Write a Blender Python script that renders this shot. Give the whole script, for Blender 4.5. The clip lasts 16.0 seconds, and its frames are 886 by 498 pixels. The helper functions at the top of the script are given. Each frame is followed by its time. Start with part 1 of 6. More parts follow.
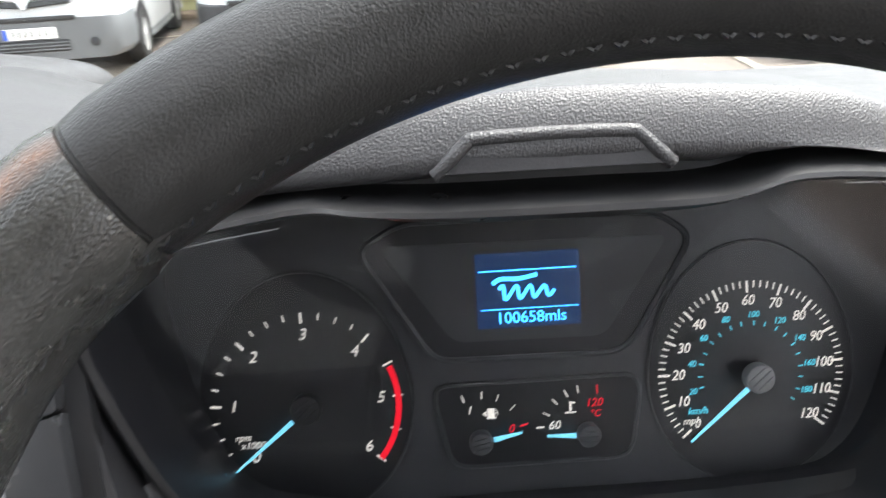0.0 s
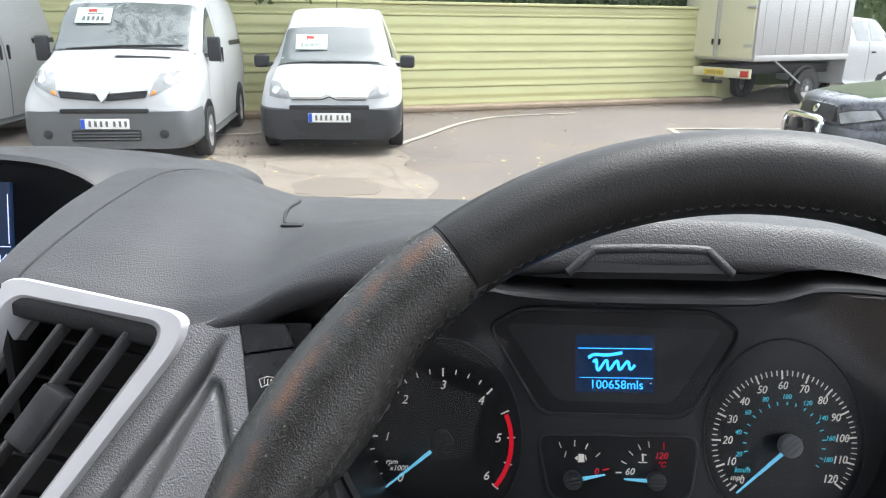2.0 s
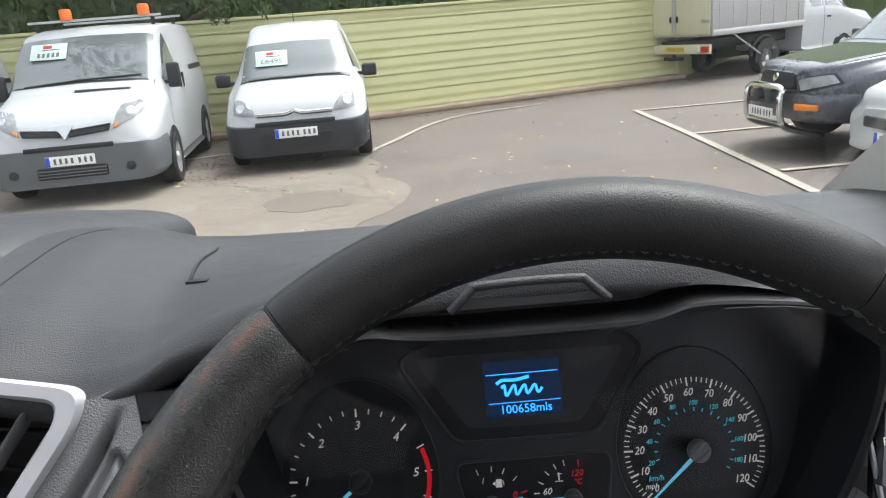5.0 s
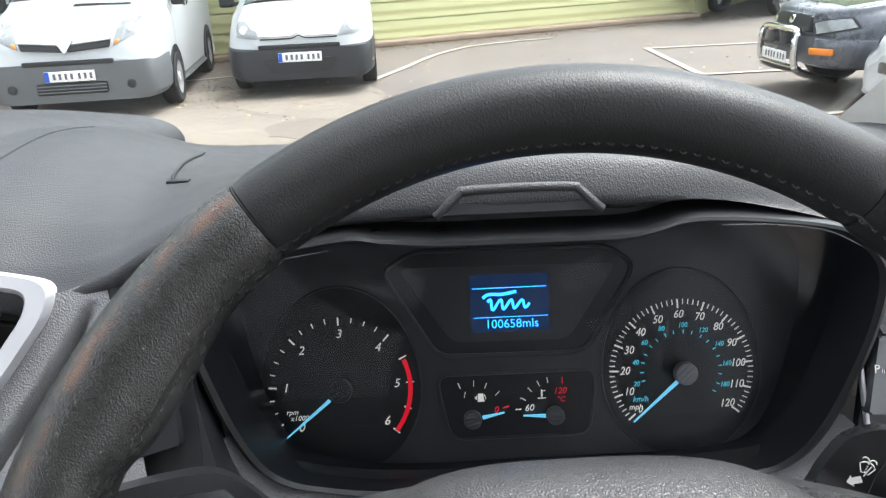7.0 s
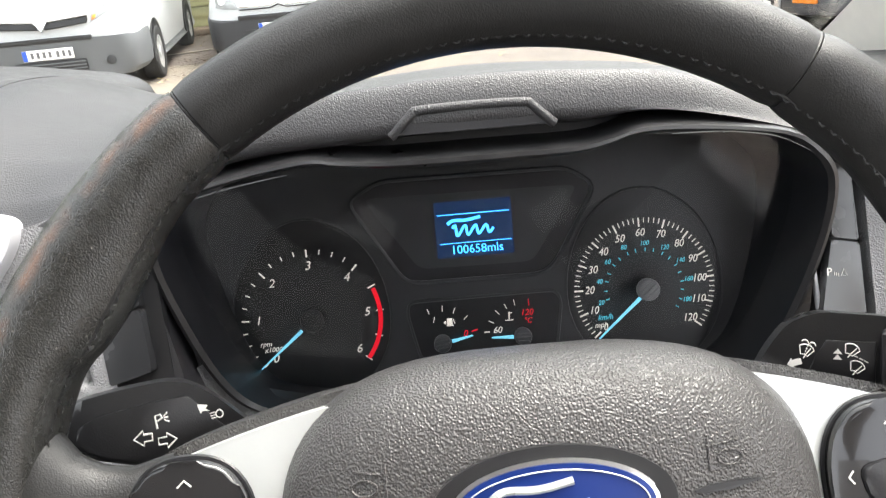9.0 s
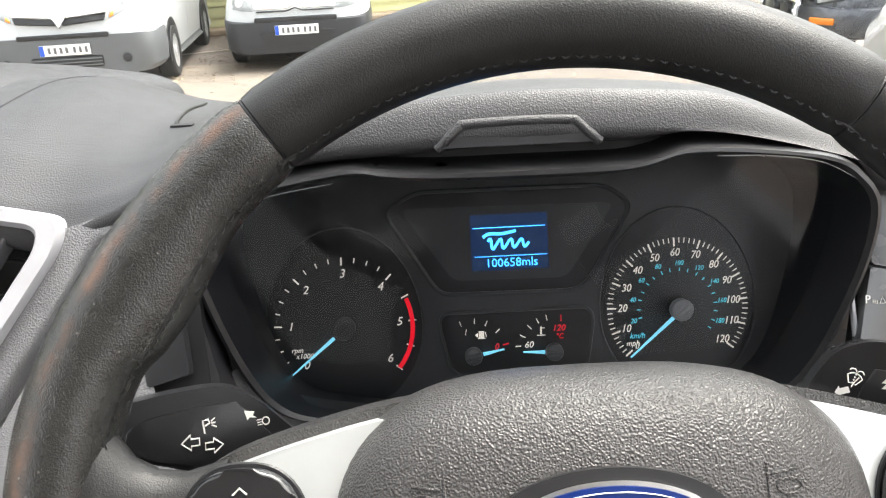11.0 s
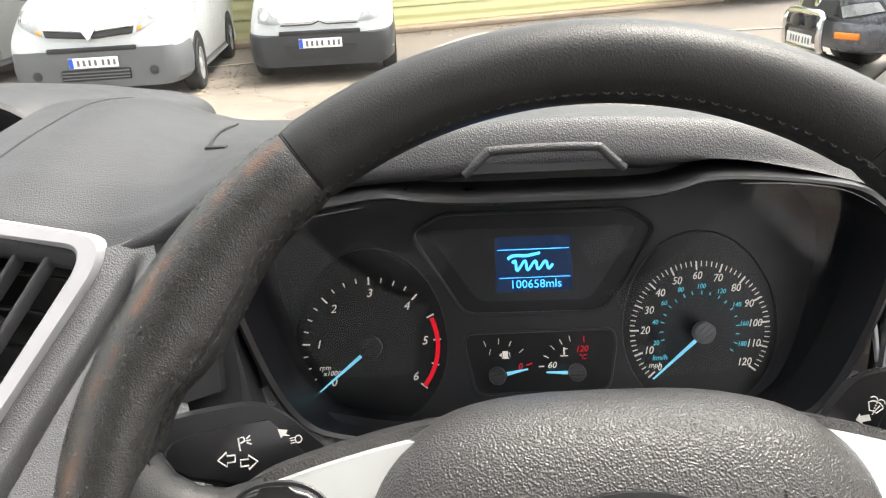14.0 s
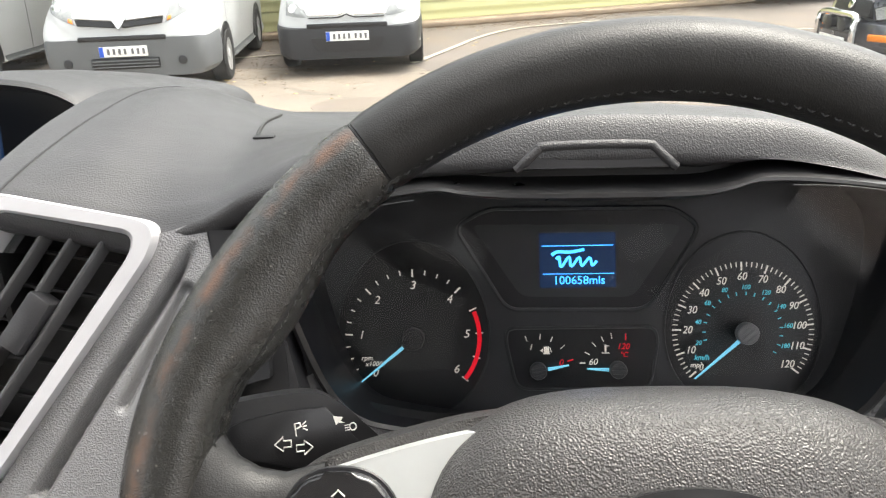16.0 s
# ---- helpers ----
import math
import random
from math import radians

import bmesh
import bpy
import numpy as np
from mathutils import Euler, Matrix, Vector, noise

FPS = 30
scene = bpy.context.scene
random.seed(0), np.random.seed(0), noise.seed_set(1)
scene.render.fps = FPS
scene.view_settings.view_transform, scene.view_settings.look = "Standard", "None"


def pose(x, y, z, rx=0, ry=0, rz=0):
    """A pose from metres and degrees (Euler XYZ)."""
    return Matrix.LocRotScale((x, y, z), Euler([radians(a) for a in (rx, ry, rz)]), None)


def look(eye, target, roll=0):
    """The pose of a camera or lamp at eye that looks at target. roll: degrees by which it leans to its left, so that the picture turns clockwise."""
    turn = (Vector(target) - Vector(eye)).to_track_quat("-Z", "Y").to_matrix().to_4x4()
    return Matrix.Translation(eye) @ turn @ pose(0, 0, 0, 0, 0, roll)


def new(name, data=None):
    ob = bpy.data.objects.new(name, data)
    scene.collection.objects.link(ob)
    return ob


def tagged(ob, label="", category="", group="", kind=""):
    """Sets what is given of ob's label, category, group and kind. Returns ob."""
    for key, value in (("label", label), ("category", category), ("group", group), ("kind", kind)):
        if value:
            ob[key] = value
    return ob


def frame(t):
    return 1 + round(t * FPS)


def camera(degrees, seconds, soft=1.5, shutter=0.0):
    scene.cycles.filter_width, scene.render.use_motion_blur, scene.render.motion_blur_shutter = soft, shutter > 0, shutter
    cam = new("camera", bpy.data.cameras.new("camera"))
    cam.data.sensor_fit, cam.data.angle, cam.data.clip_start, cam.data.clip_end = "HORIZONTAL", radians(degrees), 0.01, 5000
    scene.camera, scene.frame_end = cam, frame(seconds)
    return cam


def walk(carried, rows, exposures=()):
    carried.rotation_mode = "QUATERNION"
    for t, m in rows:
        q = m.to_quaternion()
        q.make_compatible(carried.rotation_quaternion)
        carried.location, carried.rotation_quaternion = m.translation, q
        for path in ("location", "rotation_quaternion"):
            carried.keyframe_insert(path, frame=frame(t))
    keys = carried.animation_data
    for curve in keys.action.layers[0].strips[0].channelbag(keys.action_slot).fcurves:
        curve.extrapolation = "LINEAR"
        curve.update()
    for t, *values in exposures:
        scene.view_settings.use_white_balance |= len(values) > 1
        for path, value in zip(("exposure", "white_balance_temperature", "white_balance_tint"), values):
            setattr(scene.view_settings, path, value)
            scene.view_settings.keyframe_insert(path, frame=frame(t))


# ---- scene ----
cam = camera(59.70, 16.0, 1.15, 0.4)
PATH = [
    (0, (-0.0480, -0.2970, 1.6330), (0.0140, 1.5210, 0.8020), -2.70),
    (0.5, (-0.0314, -0.3381, 1.6344), (-0.2146, 1.4727, 0.8053), -5.74),
    (1, (-0.0772, -0.3742, 1.6632), (-0.2059, 1.4901, 0.9505), -4.20),
    (1.5, (-0.1014, -0.4068, 1.6663), (-0.1563, 1.5013, 1.0696), -0.89),
    (2, (-0.1005, -0.4168, 1.6678), (-0.1183, 1.4998, 1.0965), 0.60),
    (2.5, (-0.1092, -0.4296, 1.6886), (-0.0877, 1.4859, 1.1139), 1.35),
    (3, (-0.0986, -0.4420, 1.6848), (-0.0784, 1.4620, 1.0729), 0.10),
    (3.2, (-0.0972, -0.4446, 1.6861), (-0.0911, 1.4605, 1.0774), -1.03),
    (5.3, (-0.0444, -0.4122, 1.6905), (-0.0186, 1.5044, 1.1197), -4.75),
    (5.5, (-0.0457, -0.4086, 1.6813), (-0.0111, 1.4890, 1.0503), -4.11),
    (6, (-0.0362, -0.3988, 1.6758), (0.0406, 1.4570, 0.9342), -2.52),
    (6.5, (-0.0450, -0.3999, 1.6768), (0.0462, 1.4452, 0.9103), -1.85),
    (7, (-0.0407, -0.4071, 1.6705), (-0.0297, 1.4540, 0.9382), -2.50),
    (7.5, (-0.0260, -0.3981, 1.6497), (-0.0411, 1.4481, 0.8806), -3.61),
    (8, (-0.0230, -0.4205, 1.6415), (-0.0225, 1.4098, 0.8352), -4.36),
    (8.5, (-0.0248, -0.4235, 1.6461), (-0.0061, 1.4016, 0.8283), -4.74),
    (9, (-0.0253, -0.4241, 1.6502), (-0.0013, 1.4039, 0.8390), -4.70),
    (9.2, (-0.0281, -0.4240, 1.6603), (-0.0032, 1.4066, 0.8553), -4.68),
    (11.3, (-0.0434, -0.4229, 1.6505), (-0.0389, 1.4142, 0.8599), -2.55),
    (11.5, (-0.0435, -0.4225, 1.6472), (-0.0470, 1.4152, 0.8579), -2.54),
    (12, (-0.0418, -0.4255, 1.6568), (-0.0542, 1.4144, 0.8729), -2.43),
    (12.5, (-0.0446, -0.4260, 1.6592), (-0.0657, 1.4162, 0.8808), -2.46),
    (13, (-0.0486, -0.4252, 1.6586), (-0.0766, 1.4193, 0.8858), -2.62),
    (13.5, (-0.0424, -0.4257, 1.6545), (-0.0777, 1.4216, 0.8889), -2.84),
    (14, (-0.0462, -0.4303, 1.6633), (-0.0859, 1.4190, 0.9029), -2.87),
    (14.5, (-0.0499, -0.4331, 1.6675), (-0.0902, 1.4179, 0.9111), -2.69),
    (15, (-0.0502, -0.4336, 1.6598), (-0.0919, 1.4177, 0.9043), -2.35),
    (15.5, (-0.0579, -0.4288, 1.6580), (-0.1113, 1.4190, 0.8946), -2.02),
    (16, (-0.0613, -0.4335, 1.6640), (-0.1535, 1.4103, 0.8946), -2.05),
]
EXPOSURES = [(0, 3.04, 6500, 10), (0.3, 3.39, 6550, 10), (0.5, 3.64, 6600, 11), (1.0, 3.39, 6700, 10), (1.5, 2.32, 6550, 10), (2.0, 2.19, 6250, 10), (3.2, 1.96, 6200, 10), (5.3, 1.76, 6300, 10), (6.0, 2.22, 6200, 10), (7.0, 2.39, 6200, 8), (8.0, 2.76, 6600, 9), (9.2, 2.83, 6750, 10), (11.3, 2.74, 6800, 10), (14.0, 2.63, 6900, 10), (16.0, 2.57, 6900, 10)]
walk(cam, [(t, look(eye, target, roll)) for t, eye, target, roll in PATH], EXPOSURES)


# ---- light ----
world = bpy.data.worlds.new("sky")
scene.world = world
world.use_nodes = True
wn = world.node_tree.nodes
sky = wn.new("ShaderNodeTexSky")
sky.sky_type, sky.sun_disc = "NISHITA", False
sky.sun_elevation, sky.sun_rotation, sky.air_density, sky.dust_density = radians(64.2), radians(63), 1.0, 4.0
cloud = wn.new("ShaderNodeHueSaturation")
cloud.inputs["Saturation"].default_value = 0.25
world.node_tree.links.new(sky.outputs["Color"], cloud.inputs["Color"])
world.node_tree.links.new(cloud.outputs["Color"], wn["Background"].inputs["Color"])
wn["Background"].inputs["Strength"].default_value = 0.15

sun = new("sun", bpy.data.lights.new("sun", "SUN"))
sun.data.energy, sun.data.angle, sun.data.color = 0.55, radians(28), (1.0, 0.97, 0.93)
sun.matrix_world = look((2.6, 1.3, 6.0), (0, 0, 0))


# ---- materials ----
def mat(name, color, rough=0.5, metal=0.0, vary=0.12, scale=6.0, bump=0.0, bump_scale=600.0, cells=False, spec=0.5, coat=0.0, rough_vary=0.08):
    """A surface with colour and gloss that vary at two scales, and a fine relief."""
    m = bpy.data.materials.new(name)
    m.use_nodes = True
    n, l = m.node_tree.nodes, m.node_tree.links
    b = n["Principled BSDF"]
    b.inputs["Metallic"].default_value = metal
    b.inputs["Specular IOR Level"].default_value = spec
    b.inputs["Coat Weight"].default_value = coat
    co = n.new("ShaderNodeTexCoord")
    big, small = n.new("ShaderNodeTexNoise"), n.new("ShaderNodeTexNoise")
    for t, s in ((big, scale), (small, scale * 9)):
        t.inputs["Scale"].default_value, t.inputs["Detail"].default_value = s, 5
        l.new(co.outputs["Object"], t.inputs["Vector"])
    add = n.new("ShaderNodeMath")
    l.new(big.outputs["Fac"], add.inputs[0]), l.new(small.outputs["Fac"], add.inputs[1])
    fac = n.new("ShaderNodeMapRange")
    fac.inputs["From Min"].default_value, fac.inputs["From Max"].default_value = 0.6, 1.4
    l.new(add.outputs[0], fac.inputs["Value"])
    ramp = n.new("ShaderNodeMix")
    ramp.data_type = "RGBA"
    ramp.inputs["A"].default_value = (*[c * (1 - vary) for c in color], 1)
    ramp.inputs["B"].default_value = (*[min(1, c * (1 + vary)) for c in color], 1)
    l.new(fac.outputs[0], ramp.inputs["Factor"])
    l.new(ramp.outputs["Result"], b.inputs["Base Color"])
    r = n.new("ShaderNodeMapRange")
    r.inputs["To Min"].default_value, r.inputs["To Max"].default_value = max(0, rough - rough_vary), min(1, rough + rough_vary)
    l.new(fac.outputs[0], r.inputs["Value"])
    l.new(r.outputs[0], b.inputs["Roughness"])
    if bump:
        t = n.new("ShaderNodeTexVoronoi" if cells else "ShaderNodeTexNoise")
        t.inputs["Scale"].default_value = bump_scale
        if cells:
            t.feature = "SMOOTH_F1"
            warp = n.new("ShaderNodeTexNoise")
            warp.inputs["Scale"].default_value = bump_scale * 0.35
            vm = n.new("ShaderNodeVectorMath")
            vm.operation = "MULTIPLY_ADD"
            vm.inputs[1].default_value = (1.2 / bump_scale,) * 3
            l.new(co.outputs["Object"], warp.inputs["Vector"])
            l.new(warp.outputs["Color"], vm.inputs[0]), l.new(co.outputs["Object"], vm.inputs[2])
            l.new(vm.outputs[0], t.inputs["Vector"])
        else:
            t.inputs["Detail"].default_value = 6
            l.new(co.outputs["Object"], t.inputs["Vector"])
        bn = n.new("ShaderNodeBump")
        bn.inputs["Strength"].default_value, bn.inputs["Distance"].default_value = bump, 0.8 / bump_scale
        l.new(t.outputs[0], bn.inputs["Height"])
        l.new(bn.outputs["Normal"], b.inputs["Normal"])
    return m


def glow(name, color, strength, base=0.3):
    m = bpy.data.materials.new(name)
    m.use_nodes = True
    b = m.node_tree.nodes["Principled BSDF"]
    b.inputs["Base Color"].default_value = (*[c * base for c in color], 1)
    b.inputs["Emission Color"].default_value, b.inputs["Emission Strength"].default_value = (*color, 1), strength
    return m


def worn_leather():
    """Leather polished by use: a lighter, smoother crown, brown rubbed streaks and pale specks."""
    m = mat("worn_leather", (0.020, 0.020, 0.0185), 0.25, bump=0.5, bump_scale=1800, cells=True, vary=0.3, scale=16, spec=0.6, rough_vary=0.10)
    n, l = m.node_tree.nodes, m.node_tree.links
    b = n["Principled BSDF"]
    old = b.inputs["Base Color"].links[0].from_socket
    co = n.new("ShaderNodeTexCoord")
    t = n.new("ShaderNodeTexNoise")
    t.inputs["Scale"].default_value, t.inputs["Detail"].default_value = 70, 4
    l.new(co.outputs["Object"], t.inputs["Vector"])

    def math_node(op, a, b, clamp=False):
        x = n.new("ShaderNodeMath")
        x.operation, x.use_clamp = op, clamp
        for k, v in enumerate((a, b)):
            if isinstance(v, (int, float)):
                x.inputs[k].default_value = v
            else:
                l.new(v, x.inputs[k])
        return x.outputs[0]

    def along_axis(axis, centre):
        d = n.new("ShaderNodeVectorMath")
        d.operation, d.inputs[1].default_value = "DOT_PRODUCT", axis
        l.new(co.outputs["Object"], d.inputs[0])
        return math_node("SUBTRACT", d.outputs["Value"], sum(p * q for p, q in zip(axis, centre)))

    # the distance from the wheel's axis: the rubbed streak runs along the crown's outer side
    centre, up = (0.002, -0.235, 1.468), (0.0, math.sin(radians(28.3)), math.cos(radians(28.3)))
    ax, ay = along_axis((1.0, 0.0, 0.0), centre), along_axis(up, centre)
    r = math_node("SQRT", math_node("ADD", math_node("MULTIPLY", ax, ax), math_node("MULTIPLY", ay, ay)), 0.0)
    band = math_node("SUBTRACT", 1.0, math_node("DIVIDE", math_node("ABSOLUTE", math_node("SUBTRACT", r, 0.1785), 0.0), 0.0042), True)
    patchy = n.new("ShaderNodeMapRange")
    patchy.inputs["From Min"].default_value, patchy.inputs["From Max"].default_value, patchy.inputs["To Max"].default_value = 0.42, 0.62, 0.75
    l.new(t.outputs["Fac"], patchy.inputs["Value"])
    mix = n.new("ShaderNodeMix")
    mix.data_type = "RGBA"
    l.new(math_node("MULTIPLY", band, patchy.outputs[0]), mix.inputs["Factor"]), l.new(old, mix.inputs["A"])
    mix.inputs["B"].default_value = (0.11, 0.05, 0.024, 1)
    s = n.new("ShaderNodeTexVoronoi")
    s.inputs["Scale"].default_value = 170
    l.new(co.outputs["Object"], s.inputs["Vector"])
    k = n.new("ShaderNodeMath")
    k.operation, k.inputs[1].default_value = "LESS_THAN", 0.07
    l.new(s.outputs["Distance"], k.inputs[0])
    f = n.new("ShaderNodeMath")
    f.operation, f.inputs[1].default_value = "MULTIPLY", 0.22
    l.new(k.outputs[0], f.inputs[0])
    top = n.new("ShaderNodeMix")
    top.data_type = "RGBA"
    l.new(f.outputs[0], top.inputs["Factor"]), l.new(mix.outputs["Result"], top.inputs["A"])
    top.inputs["B"].default_value = (0.4, 0.38, 0.34, 1)
    l.new(top.outputs["Result"], b.inputs["Base Color"])
    return m


DASH = mat("dash_plastic", (0.034, 0.034, 0.036), 0.46, bump=0.5, bump_scale=1250, cells=True, vary=0.1)
DASH_LOW = mat("dash_panel_plastic", (0.20, 0.20, 0.205), 0.36, bump=1.0, bump_scale=1150, cells=True, vary=0.1)
SMOOTH = mat("satin_black_plastic", (0.022, 0.022, 0.024), 0.34, bump=0.12, bump_scale=900, vary=0.15)
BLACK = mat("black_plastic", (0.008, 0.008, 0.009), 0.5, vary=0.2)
BEZEL = mat("gloss_black_trim", (0.018, 0.018, 0.019), 0.32, vary=0.2)
POD_GLOSS = mat("piano_black_plastic", (0.012, 0.012, 0.013), 0.13, vary=0.15, coat=0.4, rough_vary=0.04)
LEATHER = mat("black_leather", (0.017, 0.0168, 0.0166), 0.40, bump=0.28, bump_scale=1900, cells=True, vary=0.2, scale=14, spec=0.32, rough_vary=0.08)
GRIP = worn_leather()
# right stack's switches: grey lifted to stand for the sky they mirror
SWITCH_LIT = mat("lit_switch_plastic", (0.085, 0.088, 0.092), 0.26, vary=0.06)
PAD = mat("airbag_cover_plastic", (0.045, 0.043, 0.042), 0.33, bump=0.95, bump_scale=1400, cells=True, vary=0.08)
SILVER = mat("silver_painted_plastic", (0.60, 0.62, 0.61), 0.30, metal=0.4, vary=0.05)
SILVER_VENT = mat("satin_silver_trim", (0.54, 0.54, 0.56), 0.36, metal=0.25, vary=0.05)
CHROME = mat("chrome", (0.7, 0.7, 0.7), 0.12, metal=1.0, vary=0.05)
WELL = mat("cluster_well_plastic", (0.010, 0.010, 0.012), 0.38, vary=0.15)
DIAL = mat("dial_face", (0.004, 0.0045, 0.006), 0.4, vary=0.25)
MASK = mat("cluster_mask", (0.026, 0.027, 0.030), 0.42, vary=0.1)
INK_PLAIN = mat("white_print", (0.8, 0.78, 0.74), 0.6, vary=0.04)
INK_WHITE = glow("lit_white_figures", (0.95, 0.9, 0.82), 0.08, 0.62)
INK_CYAN = glow("lit_cyan_figures", (0.08, 0.55, 0.7), 0.13, 0.7)
INK_RED = glow("lit_red_figures", (0.9, 0.0, 0.02), 0.085, 0.6)
NEEDLE = glow("lit_needle", (0.16, 0.55, 0.78), 0.16, 0.8)
KNOB = mat("hub_cap_plastic", (0.15, 0.152, 0.155), 0.35, vary=0.1)
LCD_BACK = glow("display_back", (0.002, 0.02, 0.07), 0.15, 0.15)
LCD_INK = glow("display_ink", (0.03, 0.3, 1.0), 0.75)
ROOF_LINING = mat("headliner_cloth", (0.68, 0.665, 0.64), 0.9, bump=0.3, bump_scale=400)
PILLAR = mat("pillar_trim", (0.72, 0.69, 0.64), 0.7, bump=0.25, bump_scale=700, vary=0.06)
# pale so that the unseen bulkhead throws light on the fascia
BULKHEAD = mat("bulkhead_board", (0.5, 0.5, 0.5), 0.8, bump=0.2, bump_scale=300)
SEAT = mat("seat_cloth", (0.04, 0.04, 0.045), 0.9, bump=0.3, bump_scale=500)
WHITE_PAINT = mat("white_car_paint", (0.46, 0.47, 0.475), 0.42, vary=0.04, scale=2, coat=0.08)
GREY_BUMPER = mat("grey_bumper_plastic", (0.1, 0.105, 0.11), 0.55, vary=0.12, scale=3)
DARK_BUMPER = mat("dark_bumper_plastic", (0.016, 0.017, 0.020), 0.5, vary=0.15, scale=3)
DARK_GLASS = mat("tinted_glass", (0.12, 0.135, 0.135), 0.05, vary=0.1, spec=0.9, coat=0.7)
TYRE = mat("tyre_rubber", (0.02, 0.02, 0.02), 0.8, vary=0.2)
RIM = mat("wheel_alloy", (0.62, 0.62, 0.62), 0.4, metal=0.1, vary=0.08)
LAMP_GLASS = mat("headlamp_lens", (0.25, 0.26, 0.26), 0.10, vary=0.45, scale=12, coat=0.8)
AMBER = mat("amber_lens", (0.75, 0.22, 0.02), 0.2, vary=0.08)
RED_LENS = mat("red_lens", (0.5, 0.03, 0.02), 0.25, vary=0.08)
PLATE_WHITE = mat("plate_white", (0.75, 0.75, 0.72), 0.35, vary=0.03)
PLATE_YELLOW = mat("plate_yellow", (0.7, 0.48, 0.03), 0.35, vary=0.05)
PLATE_BLUE = mat("plate_blue", (0.01, 0.08, 0.5), 0.4, vary=0.03)
INK_BLACK = mat("black_print", (0.012, 0.012, 0.014), 0.5, vary=0.05)
SUV_PAINT = mat("grey_metallic_paint", (0.085, 0.09, 0.105), 0.3, metal=0.4, vary=0.06, scale=2, coat=0.6)
MOSS = mat("mossy_grime", (0.035, 0.05, 0.02), 0.9, vary=0.4, scale=14)
ALU = mat("aluminium_body", (0.5, 0.5, 0.5), 0.4, metal=0.6, vary=0.08)
CREAM = mat("cream_box_paint", (0.62, 0.6, 0.42), 0.4, vary=0.06)
CLAD = mat("cream_green_cladding", (0.52, 0.51, 0.26), 0.5, vary=0.08, scale=1.3)
CONCRETE = mat("plinth_concrete", (0.3, 0.23, 0.165), 0.9, vary=0.3, scale=3, bump=0.6, bump_scale=40)
LINE_PAINT = mat("worn_line_paint", (0.36, 0.33, 0.27), 0.8, vary=0.2, scale=9)
LEAF = mat("leaf", (0.06, 0.1, 0.025), 0.6, vary=0.5, scale=3)
DRY_LEAF = mat("fallen_leaf", (0.55, 0.42, 0.2), 0.8, vary=0.3)
LITTER = mat("brown_litter", (0.15, 0.10, 0.06), 0.9, vary=0.5, scale=5)
BARK = mat("bark", (0.1, 0.08, 0.06), 0.9, vary=0.3, bump=0.6, bump_scale=30)
CARD = mat("green_price_card", (0.5, 0.62, 0.55), 0.3, vary=0.05)
ORANGE = mat("orange_beacon", (0.85, 0.17, 0.02), 0.3, vary=0.05)
BADGE_BLUE = mat("blue_enamel", (0.004, 0.02, 0.13), 0.35, vary=0.05, spec=0.3)


def screen_glass(name="laminated_glass", tint=(0.94, 0.955, 0.945), fr=0.055):
    """Lightly tinted clear sheet that also mirrors a little."""
    m = bpy.data.materials.new(name)
    m.use_nodes = True
    n, l = m.node_tree.nodes, m.node_tree.links
    clear, gloss, mix = n.new("ShaderNodeBsdfTransparent"), n.new("ShaderNodeBsdfGlossy"), n.new("ShaderNodeMixShader")
    clear.inputs["Color"].default_value = (*tint, 1)
    gloss.inputs["Roughness"].default_value = 0.03
    mix.inputs["Fac"].default_value = fr
    l.new(clear.outputs[0], mix.inputs[1]), l.new(gloss.outputs[0], mix.inputs[2])
    l.new(mix.outputs[0], n["Material Output"].inputs["Surface"])
    return m


SCREEN = screen_glass()
LENS = screen_glass("clear_dial_lens", (0.97, 0.97, 0.975), 0.022)
GAUGE_KNOB = mat("gauge_hub_plastic", (0.05, 0.052, 0.055), 0.4, vary=0.1)
SWITCH_DARK = mat("dark_switch_plastic", (0.022, 0.023, 0.025), 0.26, vary=0.08)
PADDLE = mat("black_paddle_plastic", (0.010, 0.010, 0.011), 0.32, bump=0.15, bump_scale=1500, vary=0.1)
SLAT = mat("slat_plastic", (0.07, 0.07, 0.072), 0.22, vary=0.08)

# ---- tools ----
def link(name, bm, material, parent=None, label="", smooth=True, angle=35):
    me = bpy.data.meshes.new(name)
    bmesh.ops.recalc_face_normals(bm, faces=bm.faces)
    for f in bm.faces:
        f.smooth = smooth
    if smooth:
        lim = radians(angle)
        for e in bm.edges:
            if len(e.link_faces) == 2 and e.calc_face_angle(0) > lim:
                e.smooth = False
    bm.to_mesh(me)
    bm.free()
    me.materials.append(material)
    ob = new(name, me)
    if parent:
        ob.parent = parent
        ob.matrix_parent_inverse = parent.matrix_world.inverted()
    if label:
        tagged(ob, label)
    return ob


def part(name, bm, material, parent, label="", smooth=True, angle=35):
    return link(name, bm, material, parent, label, smooth, angle)


def thing(name, label, category, m=None, group=""):
    ob = new(name)
    ob.empty_display_size = 0.05
    if m:
        ob.matrix_world = m
        ob.matrix_basis = m
    return tagged(ob, label, category, group)


def structure(name, bm, material, label="", smooth=False):
    ob = link(name, bm, material, None, "", smooth)
    return tagged(ob, label, "", "", "structure")


def box(size, m=None, bevel=0.0, bm=None, seg=2):
    b = bmesh.new()
    bmesh.ops.create_cube(b, size=1.0)
    bmesh.ops.scale(b, vec=size, verts=b.verts)
    if bevel:
        bmesh.ops.bevel(b, geom=b.edges[:], offset=bevel, segments=seg, profile=0.5, affect="EDGES")
    if m:
        b.transform(m)
    return join(bm, b)


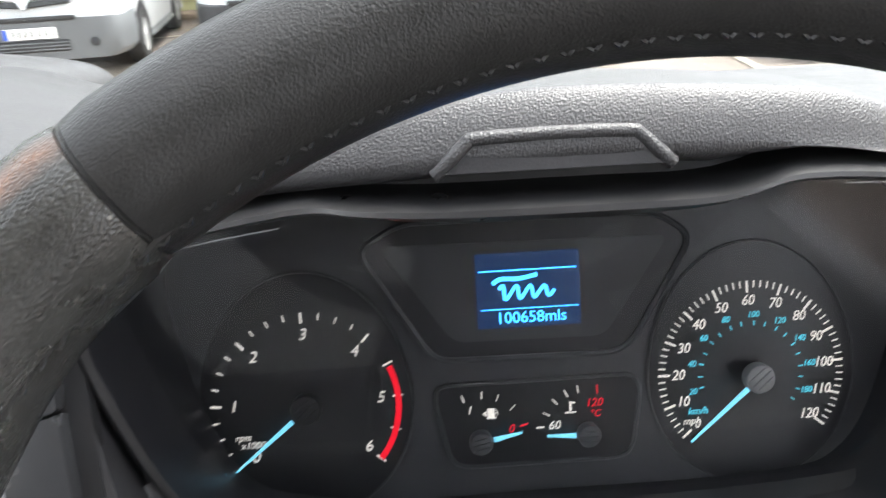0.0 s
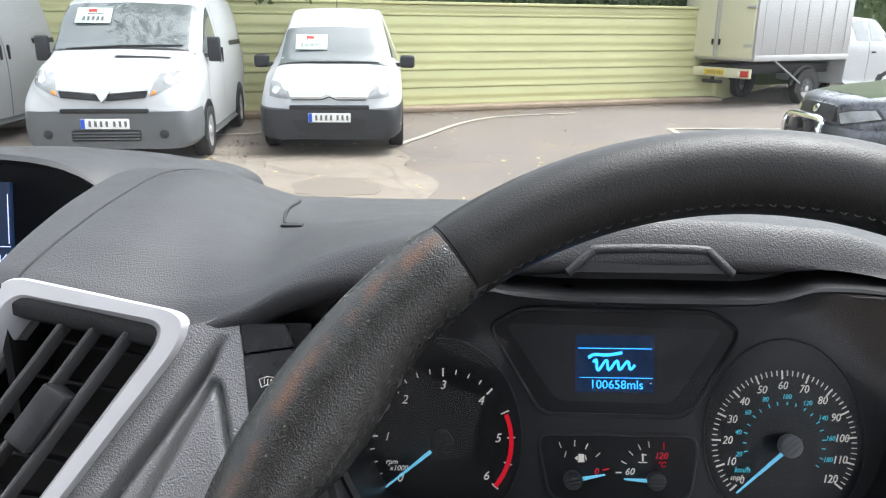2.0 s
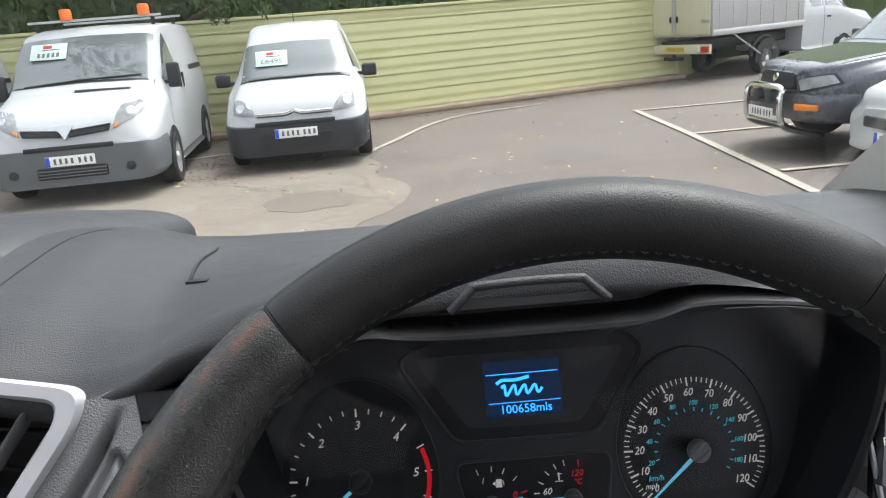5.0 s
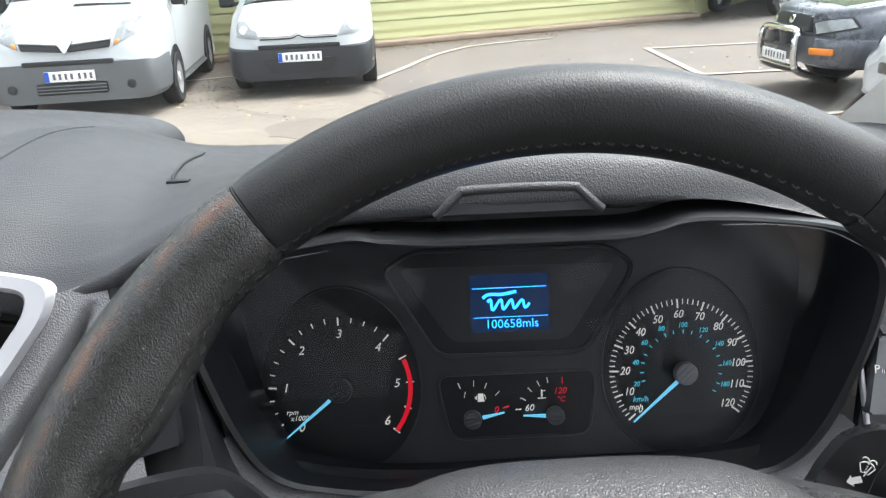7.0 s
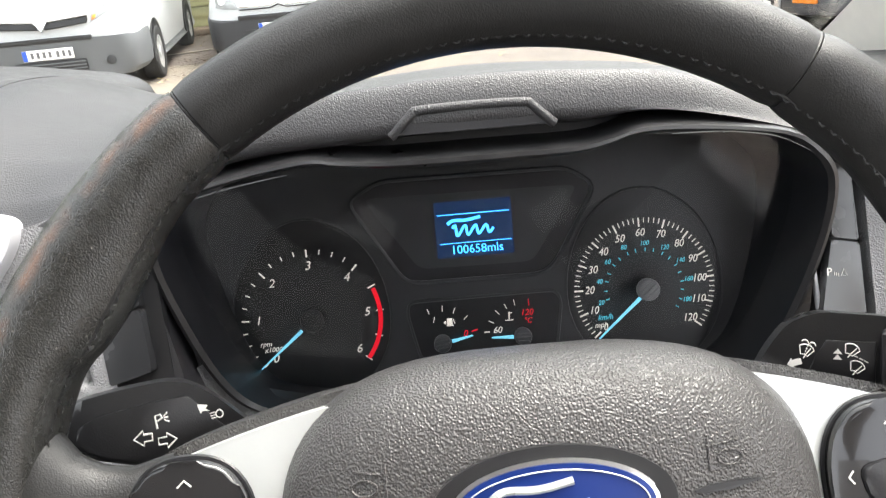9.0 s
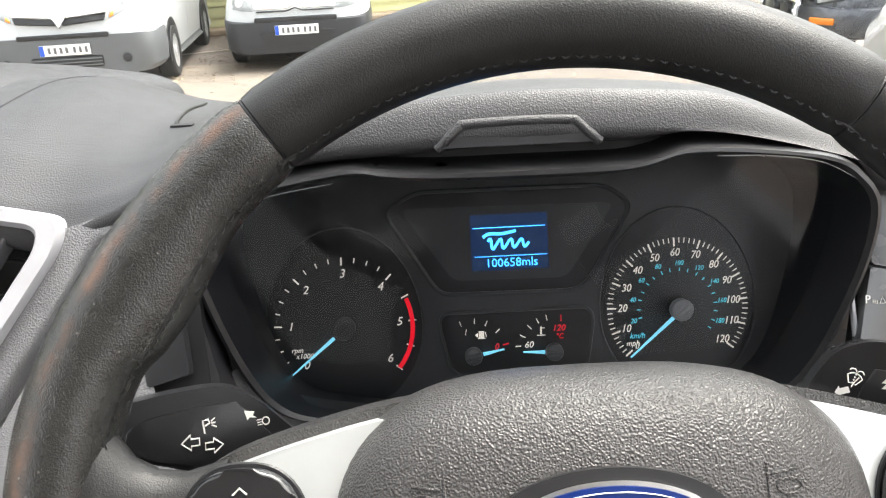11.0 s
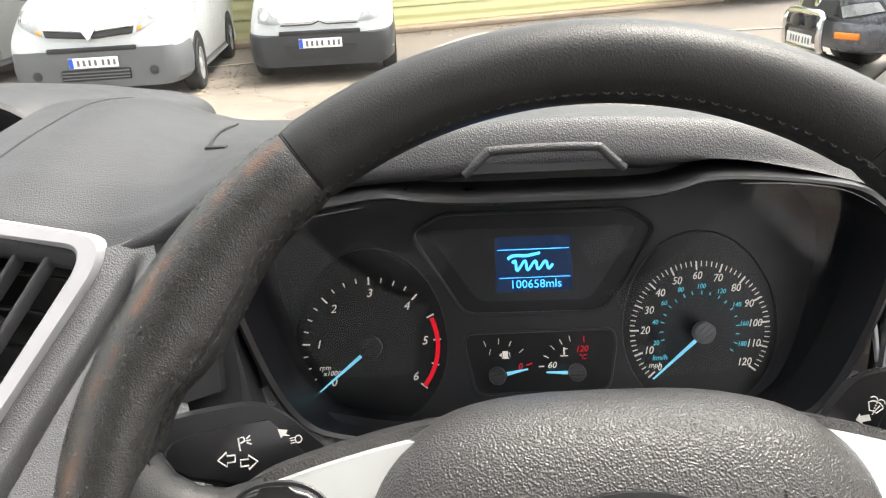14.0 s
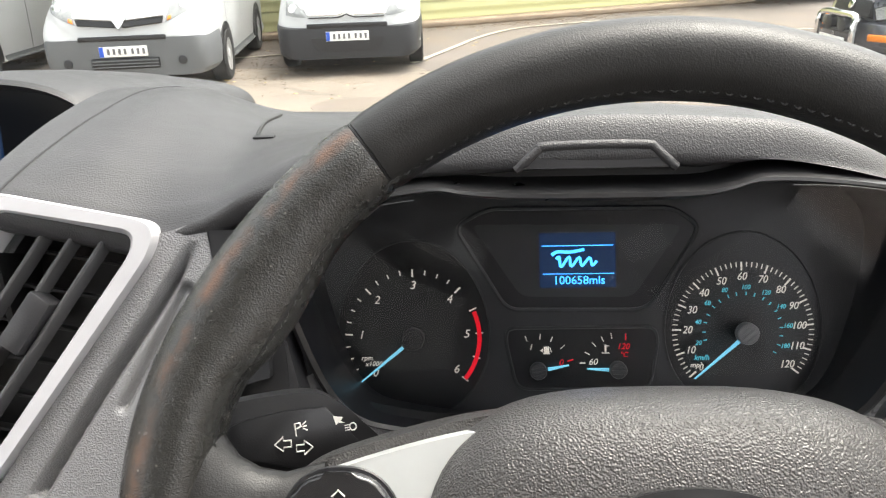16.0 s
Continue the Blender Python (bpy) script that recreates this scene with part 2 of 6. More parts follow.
def join(bm, b):
    """Add b to bm (or return b where there is no bm)."""
    if bm is None:
        return b
    me = bpy.data.meshes.new("tmp")
    b.to_mesh(me)
    b.free()
    bm.from_mesh(me)
    bpy.data.meshes.remove(me)
    return bm


def prism(points, depth, m=None, bevel=0.0, bm=None, seg=2):
    """An outline in x, y, thickened from z = 0 to depth, with its front edge rounded."""
    b = bmesh.new()
    lo = [b.verts.new((x, y, 0)) for x, y in points]
    hi = [b.verts.new((x, y, depth)) for x, y in points]
    n = len(points)
    b.faces.new(lo[::-1])
    top = b.faces.new(hi)
    for i in range(n):
        b.faces.new((lo[i], lo[(i + 1) % n], hi[(i + 1) % n], hi[i]))
    if bevel:
        bmesh.ops.bevel(b, geom=list(top.edges), offset=bevel, segments=seg, profile=0.5, affect="EDGES")
    if m:
        b.transform(m)
    return join(bm, b)


def loft(rings, closed=True, caps=True, bm=None, m=None):
    b = bmesh.new()
    vs = [[b.verts.new(p) for p in r] for r in rings]
    n = len(rings[0])
    for a, c in zip(vs, vs[1:]):
        for i in range(n if closed else n - 1):
            j = (i + 1) % n
            b.faces.new((a[i], a[j], c[j], c[i]))
    if caps and closed:
        b.faces.new(vs[0][::-1])
        b.faces.new(vs[-1])
    if m:
        b.transform(m)
    return join(bm, b)


def smooth_path(pts, n=8, closed=False):
    """A Catmull-Rom curve through the points."""
    P = [np.array(p, float) for p in pts]
    k = len(P)
    out = []
    for i in range(k if closed else k - 1):
        if closed:
            a, b, c, d = P[(i - 1) % k], P[i], P[(i + 1) % k], P[(i + 2) % k]
        else:
            a, b, c, d = P[max(i - 1, 0)], P[i], P[i + 1], P[min(i + 2, k - 1)]
        for s in range(n):
            t = s / n
            out.append(0.5 * (2 * b + (c - a) * t + (2 * a - 5 * b + 4 * c - d) * t * t + (3 * b - a - 3 * c + d) * t ** 3))
    if not closed:
        out.append(P[-1])
    return [tuple(p) for p in out]


def tube(pts, r, sides=8, closed=False, bm=None):
    """A round bar along the points; r is one radius or one for each point."""
    P = [Vector(p) for p in pts]
    n = len(P)
    rings, up = [], None
    for i, p in enumerate(P):
        d = (P[(i + 1) % n] - P[i - 1]) if closed else (P[min(i + 1, n - 1)] - P[max(i - 1, 0)])
        d.normalize()
        if up is None:
            up = d.orthogonal().normalized()
        up = (up - d * up.dot(d)).normalized()
        side = d.cross(up)
        rr = r[i] if isinstance(r, (list, tuple)) else r
        rings.append([p + rr * (math.cos(a) * up + math.sin(a) * side) for a in (2 * math.pi * k / sides for k in range(sides))])
    if closed:
        rings.append(rings[0])
    b = loft(rings, True, not closed)
    if closed:
        bmesh.ops.remove_doubles(b, verts=b.verts, dist=1e-6)
    return join(bm, b)


def disc(r, depth, m=None, sides=40, bevel=0.0, bm=None):
    return prism([(r * math.cos(2 * math.pi * i / sides), r * math.sin(2 * math.pi * i / sides)) for i in range(sides)], depth, m, bevel, bm)


def rounded(w, h, r, n=5):
    """A rounded rectangle about the origin."""
    out = []
    for cx, cy, a0 in ((w / 2 - r, h / 2 - r, 0), (-w / 2 + r, h / 2 - r, 90), (-w / 2 + r, -h / 2 + r, 180), (w / 2 - r, -h / 2 + r, 270)):
        out += [(cx + r * math.cos(radians(a0 + 90 * i / n)), cy + r * math.sin(radians(a0 + 90 * i / n))) for i in range(n + 1)]
    return out


def round_poly(pts, r, n=4):
    """The polygon with its corners cut round."""
    out, k = [], len(pts)
    for i in range(k):
        a, b, c = Vector(pts[i - 1]), Vector(pts[i]), Vector(pts[(i + 1) % k])
        p, q = b + (a - b).normalized() * min(r, (a - b).length / 2.1), b + (c - b).normalized() * min(r, (c - b).length / 2.1)
        for s in range(n + 1):
            t = s / n
            out.append(tuple(p * (1 - t) ** 2 + b * 2 * t * (1 - t) + q * t * t))
    return out


def words(text, size, m, shear=0.0, depth=0.0002, bm=None, align="CENTER"):
    """Flat lettering of the built-in font as a mesh."""
    cu = bpy.data.curves.new("tmp", "FONT")
    cu.body, cu.size, cu.align_x, cu.align_y, cu.shear, cu.extrude = text, size, align, "CENTER", shear, depth
    cu.resolution_u = 3
    ob = new("tmp", cu)
    dg = bpy.context.evaluated_depsgraph_get()
    me = bpy.data.meshes.new_from_object(ob.evaluated_get(dg))
    b = bmesh.new()
    b.from_mesh(me)
    b.transform(m)
    bpy.data.objects.remove(ob)
    bpy.data.curves.remove(cu)
    bpy.data.meshes.remove(me)
    return join(bm, b)


def frame_of(o, x, y):
    """A pose with its origin at o, its first axis along x and its second near y."""
    x = Vector(x).normalized()
    z = x.cross(Vector(y)).normalized()
    y = z.cross(x)
    m = Matrix((x, y, z)).transposed().to_4x4()
    m.translation = o
    return m

# ---- yard ----
def asphalt(name, color, dirt, crack=0.0):
    """Worn paving: broad dusty patches, brown dirt, fine pale grit and thin cracks."""
    m = mat(name, color, 0.85, vary=0.26, scale=0.9, bump=0.5, bump_scale=90)
    n, l = m.node_tree.nodes, m.node_tree.links
    b = n["Principled BSDF"]
    last = b.inputs["Base Color"].links[0].from_socket
    co = n.new("ShaderNodeTexCoord")

    def layer(last, tex, lo, hi, top, colour):
        r = n.new("ShaderNodeMapRange")
        r.inputs["From Min"].default_value, r.inputs["From Max"].default_value, r.inputs["To Max"].default_value = lo, hi, top
        l.new(tex, r.inputs["Value"])
        x = n.new("ShaderNodeMix")
        x.data_type = "RGBA"
        x.inputs["B"].default_value = (*colour, 1)
        l.new(r.outputs[0], x.inputs["Factor"]), l.new(last, x.inputs["A"])
        return x.outputs["Result"]

    def cloud(scale, detail, rough=0.6):
        t = n.new("ShaderNodeTexNoise")
        t.inputs["Scale"].default_value, t.inputs["Detail"].default_value, t.inputs["Roughness"].default_value = scale, detail, rough
        l.new(co.outputs["Object"], t.inputs["Vector"])
        return t.outputs["Fac"]

    last = layer(last, cloud(0.55, 8, 0.7), 0.48, 0.66, 0.75, dirt)
    last = layer(last, cloud(1.7, 6), 0.56, 0.72, 0.4, tuple(0.55 * c for c in color))
    last = layer(last, cloud(38, 3), 0.58, 0.74, 0.45, tuple(1.9 * c for c in color))
    if crack:
        v = n.new("ShaderNodeTexVoronoi")
        v.feature = "DISTANCE_TO_EDGE"
        v.inputs["Scale"].default_value = 0.42
        w = n.new("ShaderNodeTexNoise")
        w.inputs["Scale"].default_value, w.inputs["Detail"].default_value = 2.2, 6
        a = n.new("ShaderNodeVectorMath")
        a.operation = "MULTIPLY_ADD"
        a.inputs[1].default_value = (0.5, 0.5, 0.0)
        l.new(co.outputs["Object"], w.inputs["Vector"]), l.new(w.outputs["Color"], a.inputs[0]), l.new(co.outputs["Object"], a.inputs[2])
        l.new(a.outputs[0], v.inputs["Vector"])
        last = layer(last, v.outputs["Distance"], 0.008, 0.002, crack, tuple(0.35 * c for c in color))
    l.new(last, b.inputs["Base Color"])
    return m


TARMAC = asphalt("worn_tarmac", (0.142, 0.121, 0.106), (0.165, 0.13, 0.098))
PALE = asphalt("dusty_concrete", (0.205, 0.174, 0.142), (0.17, 0.13, 0.092), 0.35)
STAIN = asphalt("oil_stain", (0.160, 0.134, 0.109), (0.17, 0.14, 0.11))

bm = bmesh.new()
bmesh.ops.create_grid(bm, x_segments=24, y_segments=24, size=400)
structure("ground", bm, TARMAC, "worn grey-brown tarmac yard")


def flat(points, z, bm=None):
    b = prism(points, 0.03, pose(0, 0, z - 0.03))
    bmesh.ops.triangulate(b, faces=b.faces[:])
    return join(bm, b)


# the paler slab in front of the parked vans
edge = smooth_path([(-0.9, 9.9), (-0.62, 9.2), (-0.64, 8.5), (-0.3, 7.9), (-0.24, 7.3), (-0.42, 6.63), (-0.7, 6.2), (-0.9, 5.2), (-0.8, 3.0)], 5)[::-1]
structure("pavement_slab", flat(edge + [(-6, 9.9), (-16, 9.9), (-16, -8), (-0.8, -8)], 0.005), PALE, "dusty pale concrete slab with a broken edge")
rnd = random.Random(4)
spot = [(-1.25 + (0.42 + 0.1 * rnd.random()) * math.cos(a), 7.35 + (0.42 + 0.12 * rnd.random()) * math.sin(a)) for a in (2 * math.pi * i / 18 for i in range(18))]
structure("ground_stain", flat(smooth_path(spot, 4, True), 0.0085), STAIN, "dark oil stain on the concrete")


def stripe(name, pts, w, label):
    P = [Vector((*p, 0)) for p in pts]
    left, right = [], []
    for i, p in enumerate(P):
        d = (P[min(i + 1, len(P) - 1)] - P[max(i - 1, 0)]).normalized()
        s = Vector((-d.y, d.x, 0)) * w / 2
        left.append((p + s).xy[:]), right.append((p - s).xy[:])
    b = bmesh.new()
    for i in range(len(P) - 1):
        b.faces.new([b.verts.new((*q, 0.0125)) for q in (left[i], left[i + 1], right[i + 1], right[i])])
    bmesh.ops.remove_doubles(b, verts=b.verts, dist=1e-5)
    bmesh.ops.solidify(b, geom=b.faces[:], thickness=0.003)
    structure(name, b, LINE_PAINT, label)


stripe("road_marking_bay_side", [(3.41, 12.15), (3.38, 9.45), (3.3, 6.9), (3.2, 4.4), (3.1, 2.0)], 0.1, "long worn white bay line")
for i, y in enumerate((12.1, 9.44, 6.9, 4.4)):
    stripe("road_marking_bay_%d" % (i + 1), [(3.4, y), (8.3, y + 0.25)], 0.09, "worn white line between parking bays")
stripe("road_marking_curve", smooth_path([(-0.9, 9.95), (-0.46, 11.09), (-0.02, 12.3), (0.5, 13.2), (1.1, 13.65), (2.2, 14.1)], 4), 0.09, "faded curved white line")
stripe("road_marking_left", [(-5.2, 10.1), (-3.72, 10.76), (-2.7, 11.15)], 0.08, "faded white line between the vans")

# ---- clad wall ----
WA, WB = Vector((-24.0, 4.52, 0)), Vector((5.65, 16.97, 0))
along = (WB - WA).normalized()
out = Vector((along.y, -along.x, 0))
WM = frame_of(WA, along, (0, 0, 1))
length = (WB - WA).length
wall = structure("wall_clad", box((length, 1.9, 0.1), WM @ pose(length / 2, 0.98, -0.1)), CLAD, "pale yellow-green metal clad wall")
# each board: a lip, a flat and a shallow groove
b0 = 0.1
for k in range(6):
    z0 = b0 + 0.325 * k
    q = 0.62 if k == 5 else 1.0
    prof = [(0.0, 0), (0.004, 0.028), (0.035, 0.03), (0.06, 0.018), (0.13, 0.018), (0.14, 0.022), (0.2, 0.022), (0.21, 0.018), (0.29, 0.018), (0.318, 0.004), (0.322, 0)]
    rings = [[WM @ Vector((s, z0 + q * v, d - 0.04)) for v, d in prof] for s in (0.0, length)]
    b = loft(rings, False, False)
    part("board", b, CLAD, wall, smooth=True)
structure("wall_plinth", box((length, 0.1, 0.5), WM @ pose(length / 2, 0.05, 0.1), 0.03), CONCRETE, "crumbling concrete kerb along the wall's foot")
structure("wall_cap", box((length, 0.05, 0.16), WM @ pose(length / 2, 1.945, -0.05), 0.01), CLAD, "folded metal cap along the wall")

# ---- hedge and trees behind the wall ----
def leaf_cloud(bm, centre, size, count, leaf, rnd):
    for _ in range(count):
        while True:
            p = Vector([rnd.uniform(-1, 1) for _ in range(3)])
            if 0.25 < p.length < 1:
                break
        p = Vector((p.x * size[0], p.y * size[1], p.z * size[2])) + Vector(centre)
        q = Euler([rnd.uniform(0, 6.28) for _ in range(3)]).to_matrix()
        s = leaf * rnd.uniform(0.6, 1.4)
        vs = [bm.verts.new(p + q @ Vector(v)) for v in ((-s, 0, 0), (0, -0.45 * s, 0.1 * s), (s, 0, 0), (0, 0.45 * s, 0.1 * s))]
        bm.faces.new(vs)


def tree(at, height, spread, seed, label, clumps=20):
    rnd = random.Random(seed)
    t = thing("tree", label, "tree", pose(*at))
    base = Vector(at)
    trunk = [base + Vector((0.12 * math.sin(k * 1.3 + seed), 0.1 * math.cos(k), height * 0.6 * k / 5)) for k in range(6)]
    bm = tube(trunk, [0.2 - 0.025 * k for k in range(6)], 9)
    for k in range(7):
        a, s = k * 0.9 + seed, trunk[2 + k % 4]
        e = s + Vector((math.cos(a) * spread * 0.7, math.sin(a) * spread * 0.7, height * rnd.uniform(0.12, 0.3)))
        tube([s, s.lerp(e, 0.5) + Vector((0, 0, 0.15)), e], [0.07, 0.05, 0.02], 6, bm=bm)
    part("trunk", bm, BARK, t)
    bm = bmesh.new()
    for k in range(clumps):
        a, h = rnd.uniform(0, 6.28), rnd.uniform(0.48, 1.0)
        r = spread * rnd.uniform(0.2, 0.95) * math.sin(math.pi * min(0.97, 0.3 + h * 0.62))
        leaf_cloud(bm, base + Vector((r * math.cos(a), r * math.sin(a), height * h)), (0.9, 0.9, 0.7), 330, 0.085, rnd)
    part("crown", bm, LEAF, t, smooth=False)
    return t


structure("wall_return", box((9.0, 0.14, 1.95), pose(5.65 + 2.6, 16.97 + 3.67, 0.975) @ pose(0, 0, 0, 0, 0, 54.7)), CLAD, "end of the clad wall, turning away")
bm = bmesh.new()
rnd = random.Random(21)
for _ in range(24000):
    s, h = rnd.uniform(0, length + 14), rnd.random()
    p = WA + along * s - out * (0.45 + rnd.random() * (0.5 + 1.1 * h)) + Vector((0, 0, 1.5 + 3.6 * h ** 0.8 + 0.5 * noise.noise(Vector((s * 0.4, 0, 0)))))
    q, z = Euler([rnd.uniform(0, 6.28) for _ in range(3)]).to_matrix(), rnd.uniform(0.05, 0.13)
    bm.faces.new([bm.verts.new(p + q @ Vector(v)) for v in ((-z, 0, 0), (0, -0.5 * z, 0.1 * z), (z, 0, 0), (0, 0.5 * z, 0.1 * z))])
rings = []
for k in range(90):
    s = (length + 14) * k / 89
    a = WA + along * s - out * (1.15 + 0.35 * noise.noise(Vector((s * 0.8, 3, 0))))
    top = 3.9 + 0.7 * noise.noise(Vector((s * 0.5, 9, 0)))
    rings.append([a + Vector((0, 0, 0.2)), a + Vector((0, 0, 1.6)) + out * 0.2 * noise.noise(Vector((s, 1, 0))), a + Vector((0, 0, top * 0.8)) + out * 0.2 * noise.noise(Vector((s, 5, 0))), a - out * 0.5 + Vector((0, 0, top)), a - out * 1.2 + Vector((0, 0, top * 0.8)), a - out * 1.2 + Vector((0, 0, 0.2))])
loft(rings, True, True, bm)
tagged(link("hedge", bm, LEAF, None, "", False), "dense green hedge behind the clad wall", "hedge", "", "stuff")
for k, s in enumerate((9, 14, 19, 24, 29, 34, 40)):
    p = WA + along * s - out * (2.6 + 0.7 * (k % 2))
    tree((p.x, p.y, 0), 5.0 + 0.7 * (k % 3), 2.4, k, "leafy green tree behind the clad wall")

p = WA + along * 21.5 - out * 1.0
big = tree((p.x, p.y, 0), 7.2, 4.7, 31, "broad leafy tree overhanging the clad wall", 40)
bm, rnd = bmesh.new(), random.Random(8)
for k in range(9):
    c = Vector((-3.25 + 0.11 * k, 12.3, 2.3 - 0.16 * math.sin(k * 0.8 + 0.5)))
    leaf_cloud(bm, c, (0.16, 0.2, 0.3), 60, 0.05, rnd)
part("hanging_spray", tube([(p.x, p.y, 3.6), (-3.1, 12.6, 3.2), (-2.9, 12.3, 2.2)], [0.04, 0.025, 0.008], 6, bm=bm), LEAF, big, "leafy spray hanging over the wall", False)

bm = bmesh.new()
rnd = random.Random(11)
for _ in range(170):
    x, y = rnd.uniform(-5, 4.5), rnd.uniform(5.5, 13.5)
    q, s = Euler((rnd.uniform(-0.2, 0.2), rnd.uniform(-0.2, 0.2), rnd.uniform(0, 6.28))).to_matrix(), rnd.uniform(0.015, 0.04)
    vs = [bm.verts.new(Vector((x, y, 0.028)) + q @ Vector(v)) for v in ((-s, 0, 0), (-0.2 * s, -0.6 * s, 0.008), (s, 0, 0), (0.1 * s, 0.55 * s, 0.01))]
    bm.faces.new(vs)
tagged(link("fallen_leaves", bm, DRY_LEAF, None, "", False), "dry yellow leaves scattered on the tarmac", "leaves", "", "stuff")

# brown litter blown against the wall's foot and under the vans
bm = bmesh.new()
rnd = random.Random(17)
for _ in range(6500):
    if rnd.random() < 0.88:
        p = WA + along * rnd.uniform(12, length + 1) + out * (0.38 + abs(rnd.gauss(0, 0.38)))
    else:
        p = Vector((rnd.gauss(-2.6, 0.9), rnd.gauss(10.0, 0.9), 0))
    q, z = Euler((rnd.uniform(-0.3, 0.3), rnd.uniform(-0.3, 0.3), rnd.uniform(0, 6.28))).to_matrix(), rnd.uniform(0.008, 0.024)
    vs = [bm.verts.new(Vector((p.x, p.y, 0.022)) + q @ Vector(v)) for v in ((-z, 0, 0), (-0.2 * z, -0.6 * z, 0.006), (z, 0, 0), (0.1 * z, 0.55 * z, 0.008))]
    bm.faces.new(vs)
tagged(link("leaf_litter", bm, LITTER, None, "", False), "brown leaf litter along the wall's foot", "leaf litter", "", "stuff")

# ---- cab shell ----
# the cab spans x from -1.29 to 0.45, the wheel stands on x = 0
structure("floor", box((1.84, 2.5, 0.06), pose(-0.42, -0.2, 0.5)), SEAT, "dark rubber cab floor")
structure("ceiling", box((1.6, 1.0, 0.05), pose(-0.42, -1.0, 2.03), 0.02), ROOF_LINING, "light grey cloth headliner")
# the bulkhead is unseen, added to close the cab and bounce light forward
structure("wall_bulkhead", box((1.96, 0.06, 1.52), pose(-0.42, -1.45, 1.24)), BULKHEAD, "unseen grey bulkhead added to bounce light")
for name, x in (("door_1", 0.47), ("door_2", -1.31)):
    structure(name, box((0.06, 1.91, 0.72), pose(x, -0.46, 0.85), 0.02), DASH_LOW, "dark plastic cab door lining")


def edge_x(f):
    """Half the screen's width along the pillar."""
    return 0.838 - 0.13 * f + 0.22 * max(0.0, f - 0.35)


def pillar(s):
    """The sloping trim beside the windscreen; s is 1 on the driver's side."""
    cx = -0.42
    rings = []
    for f in (0.0, 0.12, 0.25, 0.35, 0.5, 0.75, 1.0):
        y, z = 0.55 - 1.0 * f, 1.40 + 0.6 * f
        xi, xo = edge_x(f), 0.95 + 0.09 * f
        yi = y
        rings.append([Vector((cx + s * a, b, c)) for a, b, c in ((xi, yi, z), (xi + 0.006, yi - 0.008, z - 0.012), (xi + 0.04, yi - 0.07, z - 0.115), (xi + 0.085, yi - 0.10, z - 0.16), (xi + 0.13, yi - 0.02, z), (xi + 0.04, yi + 0.012, z + 0.004))])
    return loft(rings)


structure("trim_pillar_right", pillar(1), PILLAR, "light grey sloping windscreen pillar trim", True)
structure("trim_pillar_left", pillar(-1), PILLAR, "light grey sloping windscreen pillar trim", True)
fs = [k / 8 for k in range(9)]
rings = [[Vector((-0.42 + x, 0.553 - f + d * 0.515, 1.403 + 0.6 * f + d * 0.857)) for x, d in ((-edge_x(f), 0), (edge_x(f), 0), (edge_x(f), 0.005), (-edge_x(f), 0.005))] for f in fs]
pane = structure("window_1", loft(rings), SCREEN, "lightly tinted laminated windscreen pane", False)
pane.visible_shadow = False

# ---- dashboard ----
def cubic(xs, ys, x):
    """A monotone smooth curve through stations."""
    i = int(np.clip(np.searchsorted(xs, x) - 1, 0, len(xs) - 2))
    h = xs[i + 1] - xs[i]
    t = min(1, max(0, (x - xs[i]) / h))
    def slope(k):
        if k <= 0 or k >= len(xs) - 1:
            return 0.0
        a, b = (ys[k] - ys[k - 1]) / (xs[k] - xs[k - 1]), (ys[k + 1] - ys[k]) / (xs[k + 1] - xs[k])
        return 0.0 if a * b <= 0 else 2 * a * b / (a + b)
    a, b = slope(i) * h, slope(i + 1) * h
    return (2 * t ** 3 - 3 * t * t + 1) * ys[i] + (t ** 3 - 2 * t * t + t) * a + (3 * t * t - 2 * t ** 3) * ys[i + 1] + (t ** 3 - t * t) * b


# sections of the top pad: x, then heights at these depths behind the front lip
PAD_Y = [-0.05, -0.035, 0.0, 0.06, 0.12, 0.19, 0.26, 0.33, 0.45]
PAD_Z = [
    (-0.338, 1.535, 1.541, 1.549, 1.557, 1.560, 1.552, 1.53, 1.506, 1.485),
    (-0.29, 1.527, 1.534, 1.547, 1.557, 1.561, 1.550, 1.528, 1.502, 1.48),
    (-0.24, 1.517, 1.525, 1.538, 1.546, 1.546, 1.533, 1.515, 1.497, 1.478),
    (-0.21, 1.525, 1.530, 1.537, 1.538, 1.532, 1.522, 1.510, 1.496, 1.477),
    (-0.181, 1.540, 1.543, 1.545, 1.540, 1.530, 1.520, 1.508, 1.495, 1.477),
    (-0.15, 1.5470, 1.553, 1.552, 1.544, 1.531, 1.520, 1.508, 1.495, 1.477),
    (-0.10, 1.5540, 1.562, 1.560, 1.549, 1.532, 1.520, 1.508, 1.495, 1.477),
    (-0.038, 1.5570, 1.567, 1.566, 1.554, 1.534, 1.520, 1.508, 1.494, 1.477),
    (0.004, 1.5590, 1.569, 1.568, 1.555, 1.535, 1.520, 1.508, 1.493, 1.476),
    (0.088, 1.5550, 1.5645, 1.563, 1.550, 1.533, 1.520, 1.506, 1.492, 1.476),
    (0.131, 1.5460, 1.554, 1.553, 1.544, 1.530, 1.518, 1.505, 1.491, 1.475),
    (0.175, 1.534, 1.538, 1.538, 1.533, 1.524, 1.514, 1.503, 1.49, 1.475),
    (0.23, 1.520, 1.522, 1.524, 1.522, 1.518, 1.511, 1.502, 1.49, 1.475),
    (0.44, 1.515, 1.518, 1.520, 1.520, 1.516, 1.511, 1.502, 1.49, 1.475),
]


